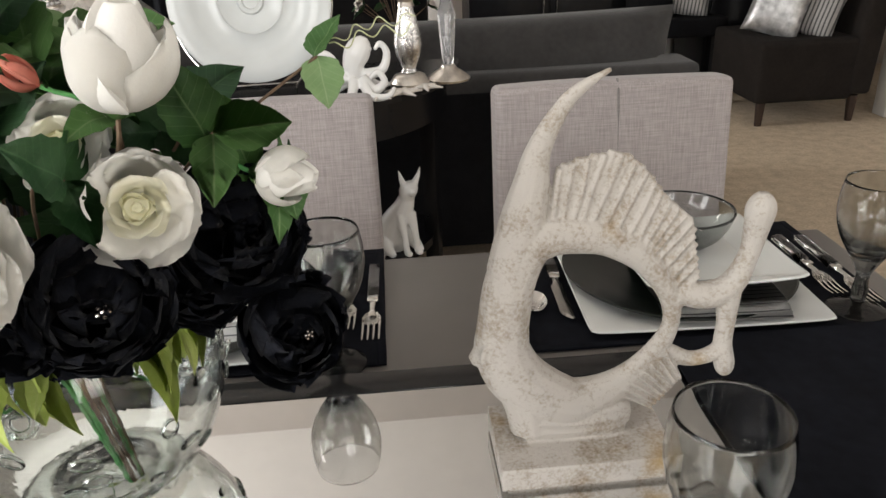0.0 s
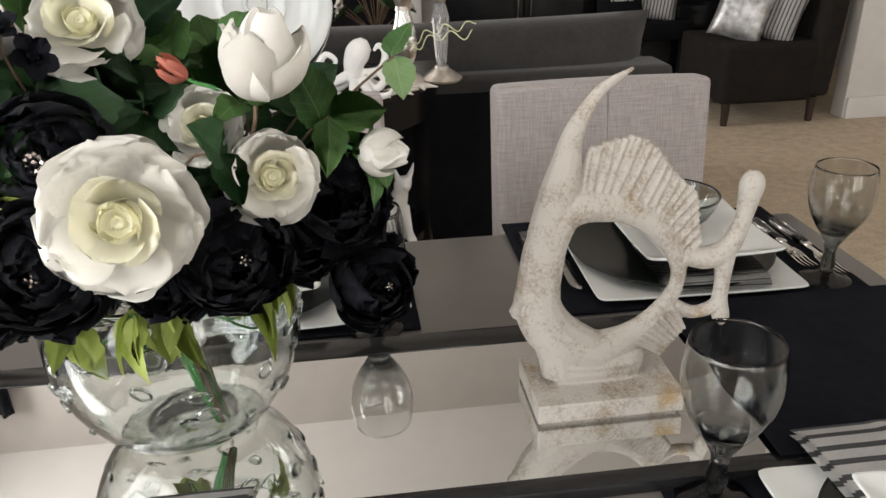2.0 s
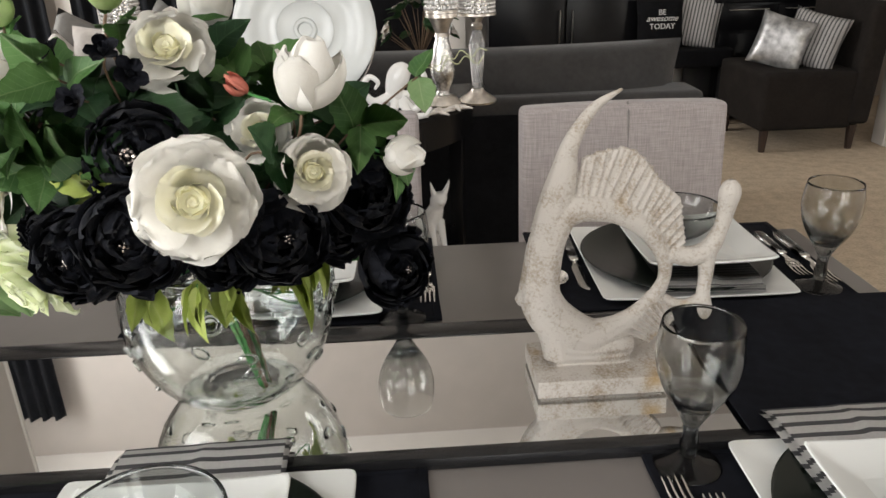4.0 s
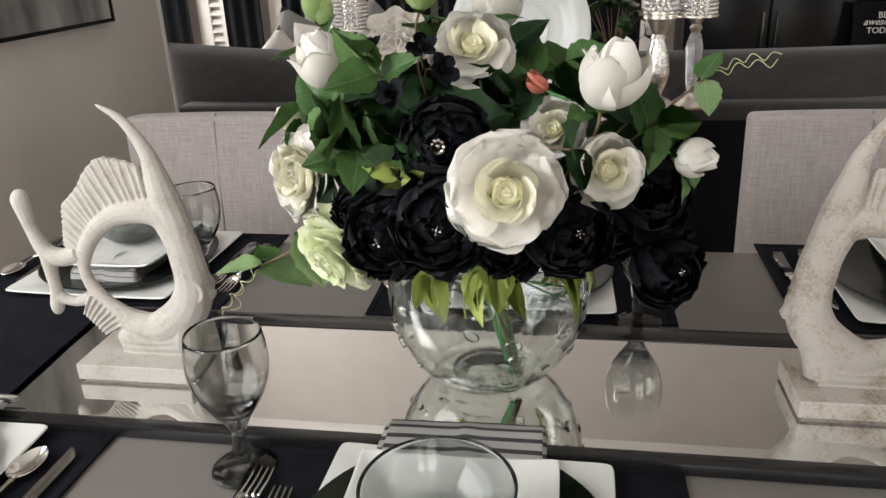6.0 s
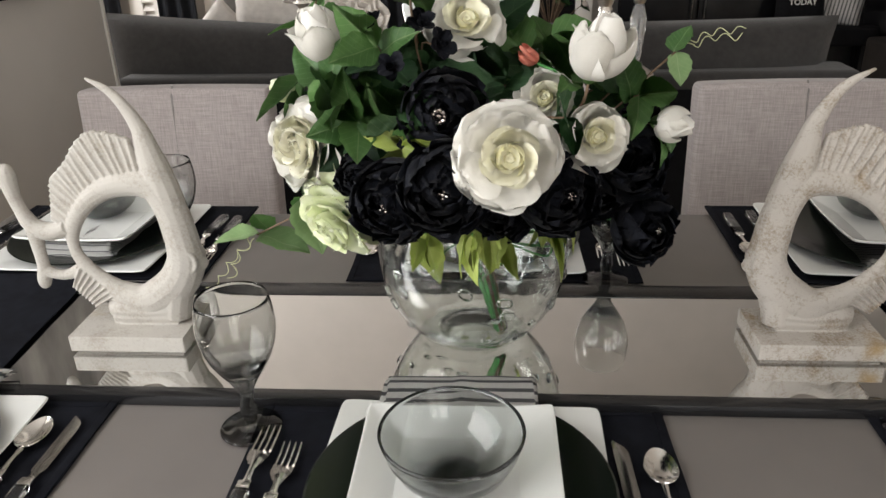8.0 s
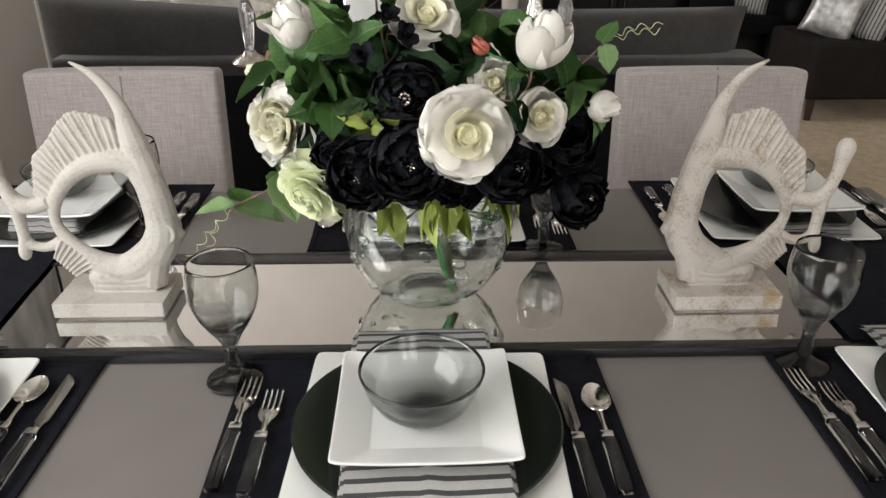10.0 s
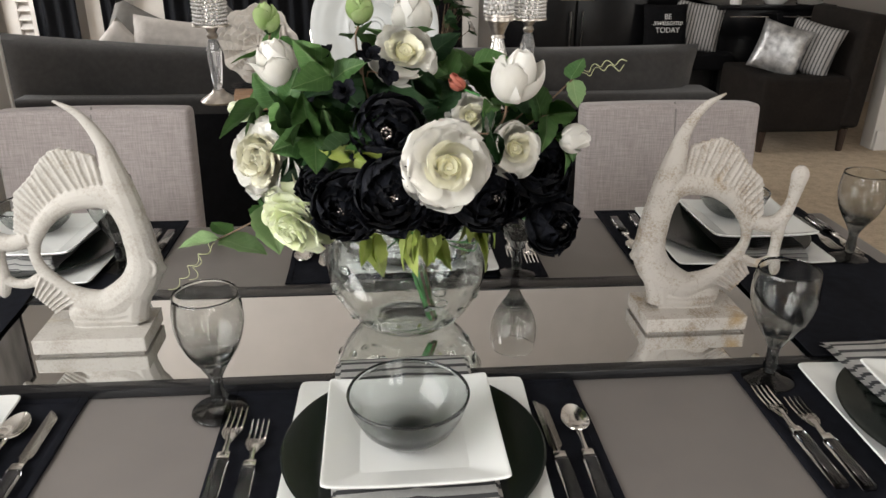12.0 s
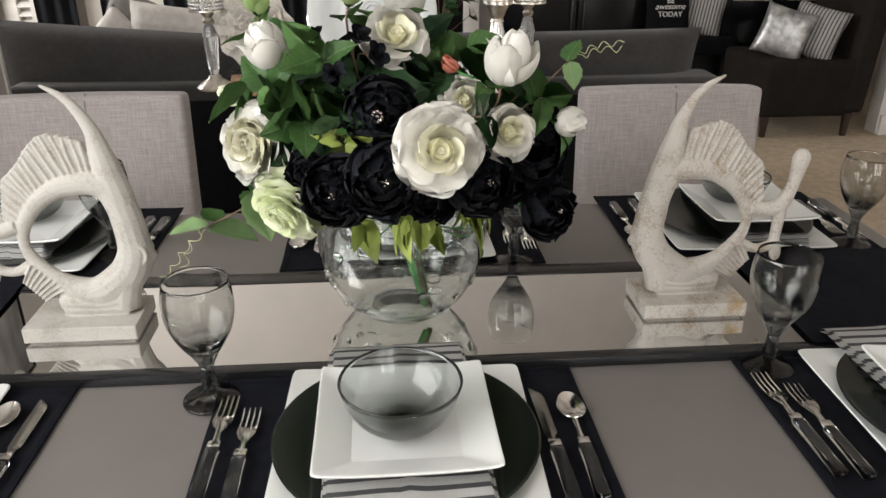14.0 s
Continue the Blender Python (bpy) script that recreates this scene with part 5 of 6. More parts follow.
console = thing("console_table", "half-moon console table in glossy black lacquer", "console table", pose(CX, CBACK, 0))
part("tabletop", half_moon(0.53, 0.52, CTOP - 0.028, CTOP), BLACKWOOD, console)
part("apron", half_moon(0.49, 0.48, CTOP - 0.13, CTOP - 0.029), BLACKWOOD, console)
part("shelf", half_moon(0.46, 0.45, 0.285, 0.31), BLACKWOOD, console)
me = None
for a in (200, 245, 295, 340):
    p = part("leg", me or box(-0.022, 0.022, -0.022, 0.022, 0, CTOP - 0.12, 0.004), BLACKWOOD, console, m=pose(0.45 * math.cos(radians(a)), 0.43 * math.sin(radians(a)), 0, 0, 0, a))
    me = p.data


def charger_on_stand(m):
    d = thing("display_plate", "round frosted glass plate with raised rings on a wire stand", "plate", m)
    R = 0.2
    prof = [(0.0, 0.006), (0.018, 0.006), (0.022, 0.012), (0.03, 0.012), (0.034, 0.005), (0.075, 0.004), (0.08, 0.009), (0.086, 0.004), (R * 0.68, 0.006), (R * 0.72, 0.014), (R * 0.98, 0.024), (R, 0.021), (R * 0.98, 0.016), (R * 0.7, 0.004), (0.03, -0.004), (0.0, -0.004)]
    part("plate", lathe(prof, 72), FROST, d, m=pose(0, 0, R + 0.025, 90 - 10), angle=50)
    for sx in (-1, 1):
        part("stand_wire", tube(glide([(sx * 0.09, 0.1, 0.004, 0.003), (sx * 0.09, 0.02, 0.006, 0.003), (sx * 0.09, -0.035, 0.008, 0.003), (sx * 0.1, -0.05, 0.03, 0.003), (sx * 0.17, -0.02, 0.11, 0.003), (sx * 0.2, 0.0, 0.2, 0.003), (sx * 0.19, 0.0, 0.235, 0.003), (sx * 0.17, -0.01, 0.238, 0.003)], 5), 8), STEEL, d, "silver wire arm")
    part("stand_wire", tube(glide([(-0.09, 0.04, 0.006, 0.003), (0, 0.04, 0.006, 0.003), (0.09, 0.04, 0.006, 0.003)], 3), 8), STEEL, d, "silver wire bar")
    return d


charger_on_stand(pose(-0.405, 1.5, CTOP, 0, 0, 4))


def bead_shade(parent, z0, z1, r, rows, count, top=False):
    ball = bmesh.new()
    bmesh.ops.create_icosphere(ball, subdivisions=1, radius=1)
    vs = np.array([v.co[:] for v in ball.verts])
    fs = [tuple(v.index for v in f.verts) for f in ball.faces]
    ball.free()
    me = None
    for k in range(rows):
        z = z0 + (z1 - z0) * (k + 0.5) / rows
        if me is None:
            b = 0.5 * min((z1 - z0) / rows, 2 * math.pi * r / count) * 1.04
            pts, faces = [], []
            for i in range(count):
                a = 2 * math.pi * i / count
                base = len(pts)
                pts += [tuple(q) for q in vs * b + np.array((r * math.cos(a), r * math.sin(a), 0))]
                faces += [tuple(base + q for q in f) for f in fs]
            me = bpy.data.meshes.new("bead_strand")
            me.from_pydata(pts, [], faces)
            me.materials.append(BEAD)
            for p in me.polygons:
                p.use_smooth = True
        part("bead_strand", me, None, parent, m=pose(0, 0, z, 0, 0, 180 / count * (k % 2)))
    part("shade_ring", lathe([(r - 0.004, z0 - 0.006), (r + 0.006, z0 - 0.006), (r + 0.006, z0), (r - 0.004, z0)], 32, closed=True), SILVER, parent)
    part("liner", lathe([(r - 0.009, z0), (r - 0.009, z1)], 32), STEEL, parent)


def crystal_candlestick(m, label, h=0.25):
    c = thing("crystal_candle_holder", label, "candle holder", m, "candle holders on the console")
    part("base", lathe([(0, 0), (0.055, 0), (0.058, 0.006), (0.05, 0.014), (0.035, 0.024), (0.022, 0.032), (0.018, 0.04), (0, 0.04)], 40), SILVER, c)
    part("crystal_column", lathe([(0, 0.04), (0.012, 0.042), (0.016, 0.06), (0.022, h * 0.55), (0.024, h * 0.68), (0.016, h * 0.8), (0.01, h * 0.84), (0, h * 0.84)], 10), CRYSTAL, c, "faceted crystal column", smooth=False)
    part("collar", lathe([(0, h * 0.84), (0.014, h * 0.84), (0.018, h * 0.88), (0.012, h * 0.92), (0.02, h * 0.97), (0.03, h), (0, h)], 32), SILVER, c)
    bead_shade(c, h + 0.006, h + 0.16, 0.05, 14, 30)
    return c


def mosaic_candlestick(m):
    c = thing("mosaic_candle_holder", "hourglass candle holder covered in mirror mosaic with a beaded cup", "candle holder", m, "candle holders on the console")
    part("base", lathe([(0, 0), (0.05, 0), (0.052, 0.012), (0.046, 0.02), (0.04, 0.03), (0.024, 0.036), (0, 0.036)], 36), SILVER, c)
    part("body", lathe([(0, 0.036), (0.022, 0.037), (0.018, 0.048), (0.034, 0.085), (0.037, 0.11), (0.031, 0.15), (0.02, 0.19), (0.018, 0.2), (0, 0.2)], 28), MOSAIC, c, "mirror mosaic body")
    part("collar", lathe([(0, 0.2), (0.022, 0.2), (0.018, 0.21), (0.028, 0.235), (0.036, 0.25), (0.046, 0.253), (0.046, 0.264), (0, 0.264)], 32), SILVER, c)
    bead_shade(c, 0.272, 0.4, 0.042, 9, 18)
    return c


crystal_candlestick(pose(0.085, 1.5, CTOP), "crystal candle holder with a silver foot and beaded shade")
crystal_candlestick(pose(-0.905, 1.48, CTOP), "crystal candle holder with a beaded shade at the console's end", 0.235)
mosaic_candlestick(pose(-0.02, 1.45, CTOP))


def octopus(m):
    """White octopus figurine: one mesh."""
    bm = bmesh.new()
    tube(glide([(0.0, 0, 0.04, 0.022), (0.0, 0, 0.075, 0.027), (0.012, 0, 0.105, 0.033), (0.025, 0, 0.128, 0.026), (0.032, 0, 0.142, 0.01)], 4), 14, bm)
    arms = [[(-0.02, -0.01, 0.05), (-0.06, -0.02, 0.04), (-0.09, -0.02, 0.075), (-0.07, -0.02, 0.11), (-0.045, -0.02, 0.095), (-0.055, -0.02, 0.075)],
            [(0.02, -0.02, 0.045), (0.05, -0.04, 0.02), (0.075, -0.05, 0.04), (0.06, -0.05, 0.065), (0.04, -0.05, 0.05)],
            [(0.0, -0.02, 0.04), (-0.01, -0.06, 0.012), (-0.04, -0.08, 0.01), (-0.06, -0.06, 0.025)], [(0.02, 0.0, 0.05), (0.07, 0.0, 0.06), (0.085, 0.0, 0.1), (0.07, 0.0, 0.125), (0.055, 0.0, 0.11)],
            [(0.0, 0.02, 0.04), (-0.04, 0.05, 0.015), (-0.08, 0.05, 0.012)], [(0.02, 0.02, 0.04), (0.06, 0.05, 0.012), (0.09, 0.04, 0.015)], [(0.02, -0.02, 0.04), (0.04, -0.07, 0.012), (0.08, -0.085, 0.012), (0.1, -0.07, 0.03)],
            [(-0.01, 0.0, 0.04), (-0.06, 0.0, 0.014), (-0.1, -0.01, 0.02), (-0.11, -0.01, 0.05)]]
    for arm in arms:
        n = len(arm)
        tube(glide([(*p, 0.015 * (1 - 0.68 * i / (n - 1))) for i, p in enumerate(arm)], 5), 9, bm)
    bmesh.ops.recalc_face_normals(bm, faces=bm.faces)
    ob = solid("octopus_figurine", bm, CERAMIC, m, angle=0)
    fuse = ob.modifiers.new("fuse", "REMESH")
    fuse.mode, fuse.voxel_size, fuse.use_smooth_shade = "VOXEL", 0.003, True
    return tagged(ob, "glossy white ceramic octopus figurine on the console", "figurine")


octopus(pose(-0.16, 1.4, CTOP - 0.004))


def cat(m):
    """Slim seated cat figurine: one mesh."""
    bm = bmesh.new()
    tube(glide([(0.0, 0.03, 0.0, 0.04), (-0.012, 0.03, 0.035, 0.046), (-0.005, 0.015, 0.085, 0.037), (0.012, -0.002, 0.13, 0.027), (0.02, -0.01, 0.162, 0.02)], 4), 14, bm)
    tube(glide([(0.018, -0.012, 0.158, 0.018), (0.022, -0.018, 0.182, 0.023), (0.025, -0.022, 0.2, 0.02), (0.025, -0.022, 0.208, 0.012)], 4), 14, bm)
    tube(glide([(0.022, -0.03, 0.185, 0.013), (0.025, -0.046, 0.178, 0.008)], 3), 10, bm)
    for s in (-1, 1):
        tube([(0.024 + s * 0.013, -0.02, 0.198, 0.01), (0.026 + s * 0.022, -0.02, 0.222, 0.006), (0.028 + s * 0.028, -0.018, 0.245, 0.001)], 8, bm)
        tube(glide([(0.012 + s * 0.014, -0.012, 0.115, 0.014), (0.016 + s * 0.014, -0.03, 0.05, 0.0085), (0.018 + s * 0.014, -0.034, 0.008, 0.009), (0.02 + s * 0.014, -0.05, 0.006, 0.008)], 4), 10, bm)
        tube(glide([(-0.01 + s * 0.028, 0.02, 0.05, 0.024), (-0.002 + s * 0.036, -0.015, 0.02, 0.015), (0.004 + s * 0.036, -0.04, 0.007, 0.008)], 4), 10, bm)
    tube(glide([(-0.02, 0.06, 0.012, 0.011), (-0.06, 0.03, 0.01, 0.009), (-0.05, -0.02, 0.008, 0.007)], 4), 8, bm)
    bmesh.ops.recalc_face_normals(bm, faces=bm.faces)
    ob = solid("cat_figurine", bm, CERAMIC, m, angle=0)
    fuse = ob.modifiers.new("fuse", "REMESH")
    fuse.mode, fuse.voxel_size, fuse.use_smooth_shade = "VOXEL", 0.003, True
    return tagged(ob, "slim white ceramic cat figurine seated on the console's shelf", "figurine")


cat(pose(-0.072, 1.53, 0.309, 0, 0, 20) @ Matrix.Diagonal((1.2, 1.1, 1.05, 1)))


def shell_piece(m, R, label, name="shell_ornament"):
    """A layered, frilled fan shell on a small crystal foot."""
    s = thing(name, label, "ornament", m)
    for k in range(5):
        q = 1 - 0.16 * k
        def place(u, v, q=q, k=k):
            a = 2 * math.pi * u
            r = R * q * (0.1 + 0.9 * v) * (1 + 0.06 * v * math.sin(9 * a + k) + 0.05 * v * noise.noise(Vector((math.cos(a) * 3, math.sin(a) * 3, k))))
            return Vector((r * math.cos(a), -0.012 * k - 0.03 * v * v + 0.008 * v * math.sin(13 * a), R + 0.06 + r * math.sin(a)))
        bm = grid(48, 6, place)
        bmesh.ops.remove_doubles(bm, verts=bm.verts, dist=1e-5)
        bmesh.ops.solidify(bm, geom=bm.faces[:], thickness=0.004)
        part("shell_layer", bm, SHELLWHITE, s)
    part("foot", lathe([(0, 0), (0.045, 0), (0.045, 0.01), (0.02, 0.03), (0.018, 0.06), (0.03, 0.085), (0, 0.085)], 12), CRYSTAL, s, "cut crystal foot", smooth=False)
    return s


shell_piece(pose(-0.765, 1.5, CTOP), 0.118, "large chalky white frilled shell ornament on a crystal foot")
tagged(solid("wooden_block", box(-0.07, 0.07, -0.05, 0.05, 0, 0.05, 0.004), OAK, pose(-0.77, 1.52 - 0.12, CTOP, 0, 0, 8)), "small light oak block on the console", "wooden block")


def starfish(m, R, label):
    bm = bmesh.new()
    for k in range(5):
        a = 2 * math.pi * k / 5
        tube(glide([(0, 0, 0.006, R * 0.28), (R * 0.5 * math.cos(a), R * 0.5 * math.sin(a), 0.008, R * 0.17), (R * math.cos(a + 0.1), R * math.sin(a + 0.1), 0.004, R * 0.06)], 4), 8, bm)
    for v in bm.verts:
        v.co.z = max(0.0, v.co.z * 0.7)
    bmesh.ops.recalc_face_normals(bm, faces=bm.faces)
    return tagged(solid("starfish", bm, SHELLWHITE, m, angle=0), label, "shell", "shells on the console")


starfish(pose(-0.04, 1.37, CTOP, 0, 0, 10), 0.05, "chalky white starfish lying on the console")
starfish(pose(0.02, 1.4, CTOP + 0.003, 0, 0, 50), 0.042, "chalky white starfish lying on the console")
starfish(pose(-0.1, 1.33, CTOP, 0, 0, 30), 0.036, "chalky white starfish at the console's edge")

# ---- sofa, seen from behind ----
sofa = thing("sofa", "charcoal upholstered sofa with loose back cushions, seen from behind", "sofa", pose(-0.4, 2.0, 0))
part("back_frame", box(-1.4, 1.39, 0.0, 0.2, 0.1, 0.715, 0.03, 4), SOFA, sofa)
part("seat", box(-1.38, 1.37, 0.2, 0.95, 0.12, 0.45, 0.04, 3), SOFA, sofa)
# added dark sheet: the shade behind chairs and console, put in as colour
part("back_panel", box(-1.39, 1.38, -0.012, -0.001, 0.1, 0.655, 0.004), BLACKPILLOWANDSHADE, sofa, "added dark sheet that paints the shade on the sofa's lower back")
for sx in (-1, 1):
    part("arm", box(sx * 1.3 - 0.1, sx * 1.3 + 0.1, 0.18, 0.95, 0.1, 0.62, 0.04, 3), SOFA, sofa)
    for sy in (0.08, 0.88):
        part("leg", box(-0.03, 0.03, -0.03, 0.03, 0, 0.11), DARKWOOD, sofa, m=pose(sx * 1.3, sy, 0))
part("back_cushion", pillow_mesh(1.5, 0.43, 0.25, 1, -0.05, 0.035, 20, 0.42), SOFA, sofa, m=pose(-0.79, 0.2, 0.675, -8))
part("back_cushion", pillow_mesh(1.36, 0.41, 0.25, 2, 0.004, 0.035, 20, 0.42), SOFA, sofa, m=pose(0.68, 0.2, 0.672, -8))


def throw_pillow(name, w, h, t, mat, m, label, seed, n=14):
    return tagged(solid(name, pillow_mesh(w, h, t, seed, 0, 0.07, n), mat, m, angle=0), label, "pillow")


throw_pillow("throw_pillow", 0.45, 0.45, 0.14, GREYPILLOW, pose(-1.42, 2.56, 0.75, -18, 25, 5), "soft grey throw pillow on the sofa", 5)
throw_pillow("throw_pillow", 0.5, 0.5, 0.14, GREYPILLOW, pose(-1.1, 2.6, 0.72, -18, 38, -5), "soft grey throw pillow standing on its corner", 6)
throw_pillow("throw_pillow", 0.3, 0.3, 0.1, WHITEPILLOW, pose(-1.5, 2.42, 0.76, -15, 45, 0), "small white throw pillow standing on its corner", 7)
bm = pillow_mesh(0.42, 0.36, 0.14, 8, 0, 0.05, 18)
for v in bm.verts:
    v.co += Vector((0, 0.012 * math.copysign(1, v.co.y) * abs(math.sin(v.co.x * 55) * math.sin(v.co.z * 55)), 0))
tagged(solid("throw_pillow", bm, WHITEPILLOW, pose(-1.235, 2.4, 0.785, -15, 6, 0), angle=0), "white throw pillow with a bobbled knit cover", "pillow")

# ---- armchair by the pale wall ----
arm = thing("accent_chair", "dark brown upholstered armless chair on tapered wooden legs", "chair", pose(2.24, 3.85, 0))
part("seat", box(-0.27, 0.3, -0.32, 0.32, 0.135, 0.48, 0.035, 3), ARMCHAIR, arm)
part("backrest", box(-0.07, 0.07, -0.33, 0.33, 0.0, 0.7, 0.04, 4), ARMCHAIR, arm, m=pose(0.33, 0, 0.16, 0, 4, 0))
me = None
for x, y in ((-0.21, -0.27), (-0.21, 0.27), (0.33, -0.27), (0.33, 0.27)):
    p = part("leg", me or tube([(0, 0, 0, 0.02), (0, 0, 0.15, 0.03)], 8), DARKWOOD, arm, "tapered dark wooden leg", m=pose(x, y, 0))
    me = p.data
throw_pillow("sequin_pillow", 0.31, 0.31, 0.1, SEQUIN, pose(2.14, 3.74, 0.625, -10, 14, -32), "square pillow covered in silver and white sequins on the chair", 9)
throw_pillow("striped_pillow", 0.33, 0.33, 0.1, STRIPEPILLOW, pose(2.33, 3.72, 0.63, -10, 12, -46), "grey pinstriped square pillow leaning on the chair's back", 10)

# ---- far end of the living room ----
cab = thing("tall_cabinet", "tall black double-door cabinet with long steel bar handles", "cabinet", pose(1.0, 4.72, 0))
part("body", box(-0.52, 0.52, -0.2, 0.26, 0.0, 2.1, 0.006), BLACKWOOD, cab)
for sx in (-1, 1):
    d = part("door", box(-0.25, 0.25, -0.02, 0.0, 0.08, 1.02, 0.004), BLACKWOOD, cab, m=pose(sx * 0.258, -0.2, 0))
    part("handle", tube([(-sx * 0.215, -0.045, 0.4, 0.007), (-sx * 0.215, -0.045, 0.78, 0.007)], 8), STEEL, d, "steel bar handle")
    u = part("door", box(-0.25, 0.25, -0.02, 0.0, 1.03, 2.05, 0.004), BLACKWOOD, cab, m=pose(sx * 0.258, -0.2, 0))
part("handle", tube([(-0.12, -0.23, 0.86, 0.006), (0.12, -0.23, 0.86, 0.006)], 8), STEEL, cab, "steel bar handle")
structure("trim_north", box(0.24, 0.36, 4.93, 4.998, 0, 2.4, 0.006), TRIM, "white door casing on the far wall", "trim")
structure("door_1", box(-0.6, 0.235, 4.95, 4.99, 0.0, 2.1, 0.004), BLACKWOOD, "plain black door in the far wall", "door")

bench = thing("black_bench", "low black bench against the far wall", "bench", pose(1.75, 4.55, 0))
part("seat", box(-0.32, 0.34, -0.3, 0.3, 0.4, 0.52, 0.02, 3), BLACKPILLOWANDSHADE, bench)
part("back", box(-0.32, 0.34, 0.24, 0.32, 0.4, 0.86, 0.02, 3), BLACKPILLOWANDSHADE, bench)
me = None
for sx in (-0.28, 0.3):
    for sy in (-0.25, 0.25):
        p = part("leg", me or box(-0.025, 0.025, -0.025, 0.025, 0, 0.41), BLACKWOOD, bench, m=pose(sx, sy, 0))
        me = p.data
word_pillow = tagged(solid("word_pillow", pillow_mesh(0.32, 0.32, 0.1, 11, 0, 0.05), BLACKPILLOWANDSHADE, pose(1.62, 4.4, 0.68, -12), angle=0), "black square pillow printed with white words on the bench", "pillow")
for text, z, size in (("BE", 0.05, 0.05), ("awesome", 0.01, 0.056), ("TODAY", -0.04, 0.05)):
    cu = bpy.data.curves.new("word", "FONT")
    cu.body, cu.size, cu.align_x, cu.extrude = text, size, "CENTER", 0.0015
    if text == "awesome":
        cu.shear = 0.3
    tmp = new("word", cu)
    me = bpy.data.meshes.new_from_object(tmp.evaluated_get(bpy.context.evaluated_depsgraph_get()))
    bpy.data.objects.remove(tmp)
    me.materials.clear()
    me.materials.append(WHITEPRINT)
    for v in me.vertices:
        q = max(0.0, (1 - (v.co.x / 0.16) ** 4) * (1 - ((v.co.y + z) / 0.16) ** 4)) ** 0.55
        v.co.z += 0.05 * q + 0.004
    part("printed_word", me, None, word_pillow, "white printed word", m=pose(0, 0, z, 90))
throw_pillow("striped_pillow", 0.34, 0.34, 0.1, STRIPEPILLOW, pose(1.86, 4.42, 0.68, -12, 6, -25), "grey pinstriped square pillow on the black bench", 12)

buf = thing("buffet", "long black lacquer buffet with steel bar handles", "buffet", pose(2.5, 4.6, 0))
part("body", box(-0.5, 0.3, -0.22, 0.3, 0.02, 0.8, 0.006), BLACKWOOD, buf)
part("top", box(-0.53, 0.33, -0.25, 0.32, 0.8, 0.835, 0.006), BLACKWOOD, buf)
for k in range(2):
    d = part("door", box(-0.18, 0.18, -0.02, 0.0, 0.06, 0.6, 0.004), BLACKWOOD, buf, m=pose(-0.3 + k * 0.39, -0.22, 0))
    part("handle", tube([(0.13 * (1 if k % 2 == 0 else -1), -0.04, 0.22, 0.009), (0.13 * (1 if k % 2 == 0 else -1), -0.04, 0.55, 0.009)], 8), STEEL, d, "steel bar handle")
    d = part("drawer", box(-0.18, 0.18, -0.02, 0.0, 0.62, 0.78, 0.004), BLACKWOOD, buf, m=pose(-0.3 + k * 0.39, -0.22, 0))
    part("handle", tube([(-0.14, -0.03, 0.755, 0.004), (0.14, -0.03, 0.755, 0.004)], 8), STEEL, d, "steel bar handle")
tagged(solid("ceramic_jar", lathe([(0, 0), (0.06, 0), (0.1, 0.04), (0.115, 0.1), (0.1, 0.17), (0.06, 0.21), (0.06, 0.23), (0, 0.23)], 32), CERAMIC, pose(2.42, 4.45, 0.835)), "round white ceramic jar on the buffet", "jar")
tagged(solid("glass_decanter", lathe([(0, 0), (0.09, 0), (0.085, 0.03), (0.045, 0.1), (0.025, 0.2), (0.03, 0.28), (0.027, 0.28), (0.022, 0.2), (0.04, 0.1), (0.07, 0.03), (0, 0.02)], 32), CLEAR, pose(2.68, 4.45, 0.835), angle=0), "clear glass decanter with a wide base on the buffet", "decanter")
tagged(solid("candle_jar", lathe([(0, 0), (0.04, 0), (0.042, 0.1), (0, 0.1)], 24), CERAMIC, pose(2.12, 4.42, 0.835)), "small white candle jar on the buffet", "candle")

# side table with a white silk arrangement
stand = thing("plant_stand", "small black pedestal table", "table", pose(0.0, 4.1, 0))
part("top", lathe([(0, 0.48), (0.2, 0.48), (0.2, 0.5), (0, 0.5)], 32), BLACKWOOD, stand)
part("column", lathe([(0, 0), (0.14, 0), (0.13, 0.02), (0.03, 0.05), (0.03, 0.48), (0, 0.48)], 24), BLACKWOOD, stand)
bq = thing("silk_arrangement", "white silk blossoms with dark leaves in a low black pot", "flowers", pose(0.0, 4.1, 0.5))
part("pot", lathe([(0, 0), (0.07, 0), (0.09, 0.1), (0.08, 0.1), (0.06, 0.02), (0, 0.02)], 24), BLACKGLOSS, bq)
rng = random.Random(77)
blossom = petal_mesh("petal", SHELLWHITE, 0.05, 0.03, 30, 90, 0.004, 0.05, 0.008, 3)
for k in range(26):
    a, b = rng.uniform(0, 6.283), rng.uniform(-0.1, 1.3)
    p = Vector((0.2 * math.cos(a) * math.cos(b), 0.16 * math.sin(a) * math.cos(b), 0.2 + 0.2 * math.sin(b)))
    for j in range(5 if k % 2 else 0):
        part("petal", blossom, None, bq, m=facing(p, p - Vector((0, 0, 0.1)), j * 1.2566))
    for j in range(2):
        part("leaf", LEAVES["dark"][j], None, bq, m=facing(p * 0.95, p - Vector((0, 0, 0.1)), rng.uniform(0, 6)) @ Matrix.Rotation(-0.6, 4, "Y") @ Matrix.Diagonal((1.6, 1.6, 1.6, 1)))
    part("stem", tube([(0, 0, 0.05, 0.004), (p.x * 0.6, p.y * 0.6, p.z * 0.7, 0.003), (*p, 0.002)], 5), STEMBROWN, bq)

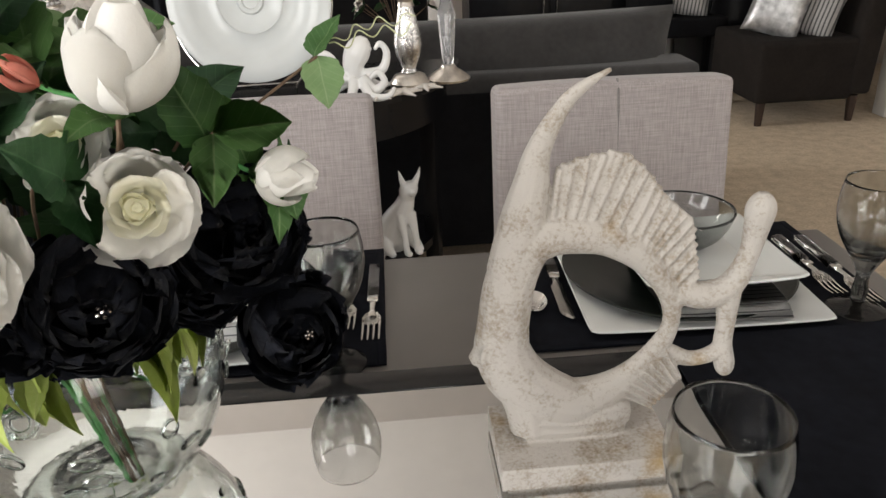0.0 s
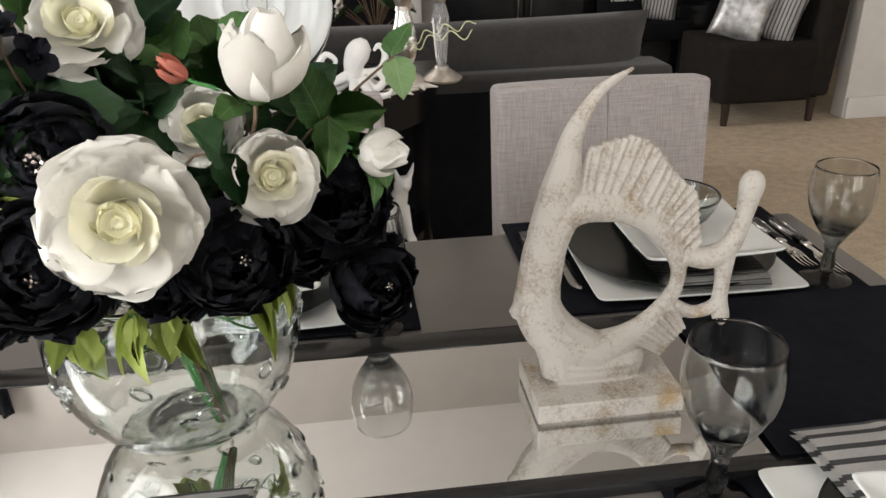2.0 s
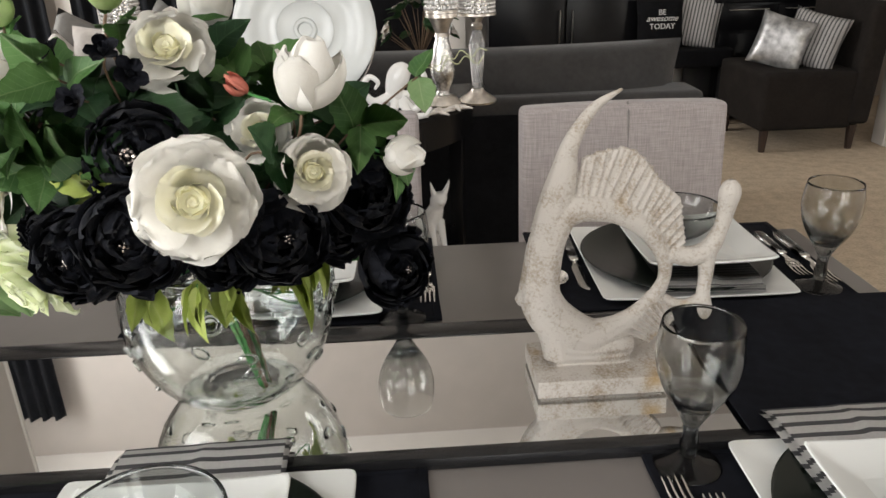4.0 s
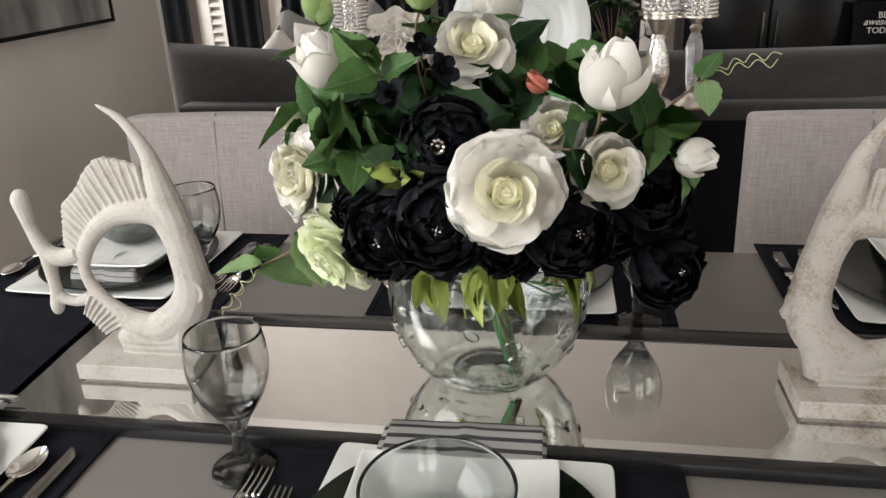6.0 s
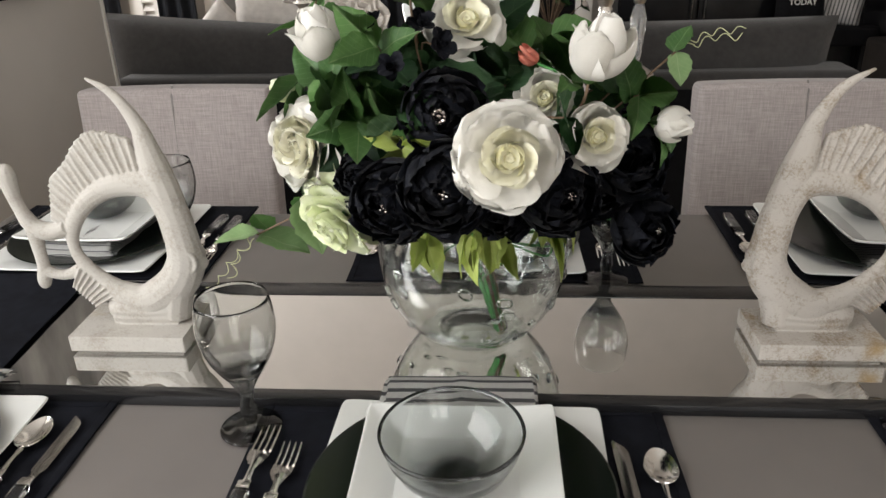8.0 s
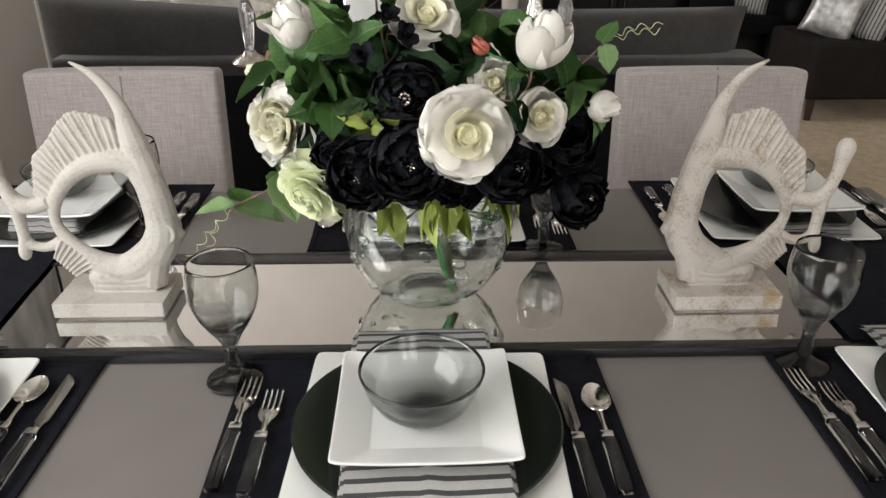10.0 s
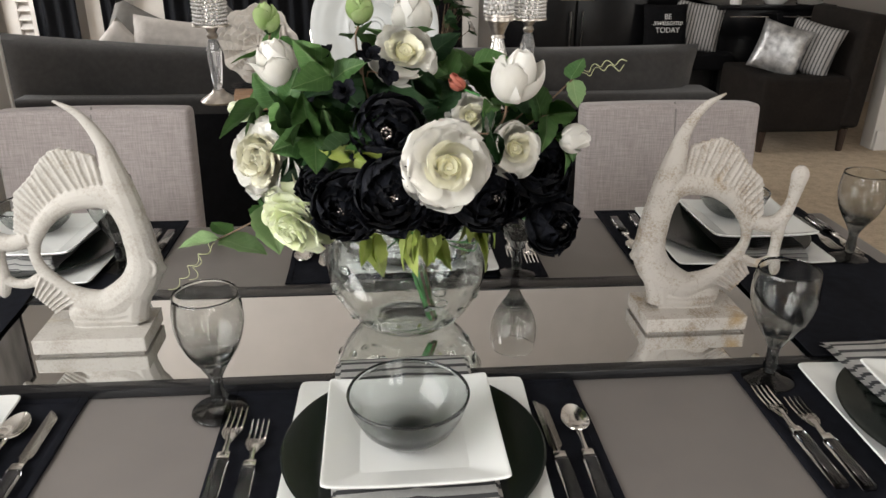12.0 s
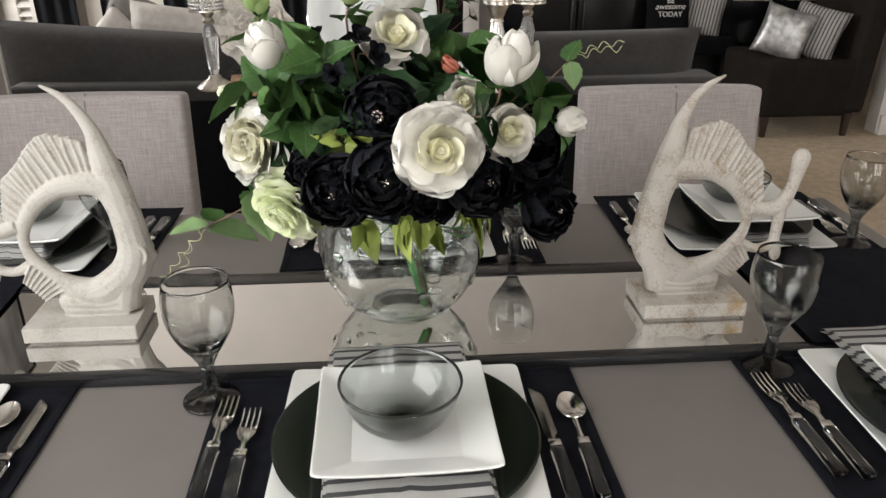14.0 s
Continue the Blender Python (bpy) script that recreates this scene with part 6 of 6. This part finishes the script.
# ---- window with shutters and curtains in the far wall's corner ----
win = tagged(thing("window_1", "white shuttered window in the far wall", "window", pose(-2.75, 4.97, 0)), kind="structure")
for x, w in ((-0.3, 0.05), (-0.13, 0.03), (0.29, 0.06), (0.68, 0.11)):
    part("window_frame", box(x - w, x + w, -0.03, 0.02, 0.4, 2.2, 0.005), TRIM, win)
part("window_sill", box(-0.4, 0.8, -0.06, 0.02, 0.36, 0.4, 0.006), TRIM, win)
me = None
for k in range(26):
    p = part("slat", me or box(-0.05, 0.05, -0.03, 0.03, -0.004, 0.004, 0.002, 1), TRIM, win, m=pose(-0.205, -0.01, 0.44 + k * 0.064, 35))
    me = p.data


def curtain(x0, x1, y, high, name, label):
    def place(u, v):
        x = x0 + (x1 - x0) * u
        return Vector((x, y + 0.035 * math.sin(u * (x1 - x0) * 60) * (0.6 + 0.4 * v), 0.02 + high * v))
    bm = grid(60, 6, place)
    bmesh.ops.solidify(bm, geom=bm.faces[:], thickness=0.004)
    return tagged(solid(name, bm, CURTAIN, angle=0), label, "curtain", "curtains by the window")


for x0, x1, high in ((-3.7, -3.12, 4.0), (-2.84, -2.54, 2.4), (-2.38, -2.2, 2.4), (-1.94, -1.25, 2.4), (-1.2, -0.64, 2.4)):
    curtain(x0, x1, 4.85, high, "curtain", "long navy-black curtain hanging in deep folds")

rod = thing("curtain_rod", "dark metal curtain rod with ball ends", "curtain rod", pose(-2.2, 4.85, 2.44))
part("rod", tube([(-1.65, 0, 0, 0.014), (1.65, 0, 0, 0.014)], 12), BLACKWOOD, rod)
for sx in (-1.66, 1.66):
    part("finial", lathe([(0.0, -0.03), (0.022, -0.02), (0.032, 0.0), (0.022, 0.02), (0.0, 0.03)], 16), BLACKWOOD, rod, m=pose(sx, 0, 0))
for sx in (-1.6, 0, 1.6):
    part("bracket", box(sx - 0.01, sx + 0.01, 0, 0.15, -0.012, 0.012), BLACKWOOD, rod)

# ---- picture on the dining room wall ----
art = thing("wall_canvas", "wide ink-washed canvas in a thin dark frame on the wall", "picture", pose(-1.765, 1.05, 1.08, 0, 0, 90))
part("canvas", box(-0.54, 0.54, -0.028, -0.002, 0.012, 0.72), CANVAS, art)
for z0, z1 in ((0, 0.012), (0.72, 0.732)):
    part("frame_rail", box(-0.552, 0.552, -0.034, -0.002, z0, z1, 0.002), BLACKWOOD, art)
for x in (-0.546, 0.546):
    part("frame_rail", box(x - 0.006, x + 0.006, -0.034, -0.002, 0.012, 0.72, 0.002), BLACKWOOD, art)
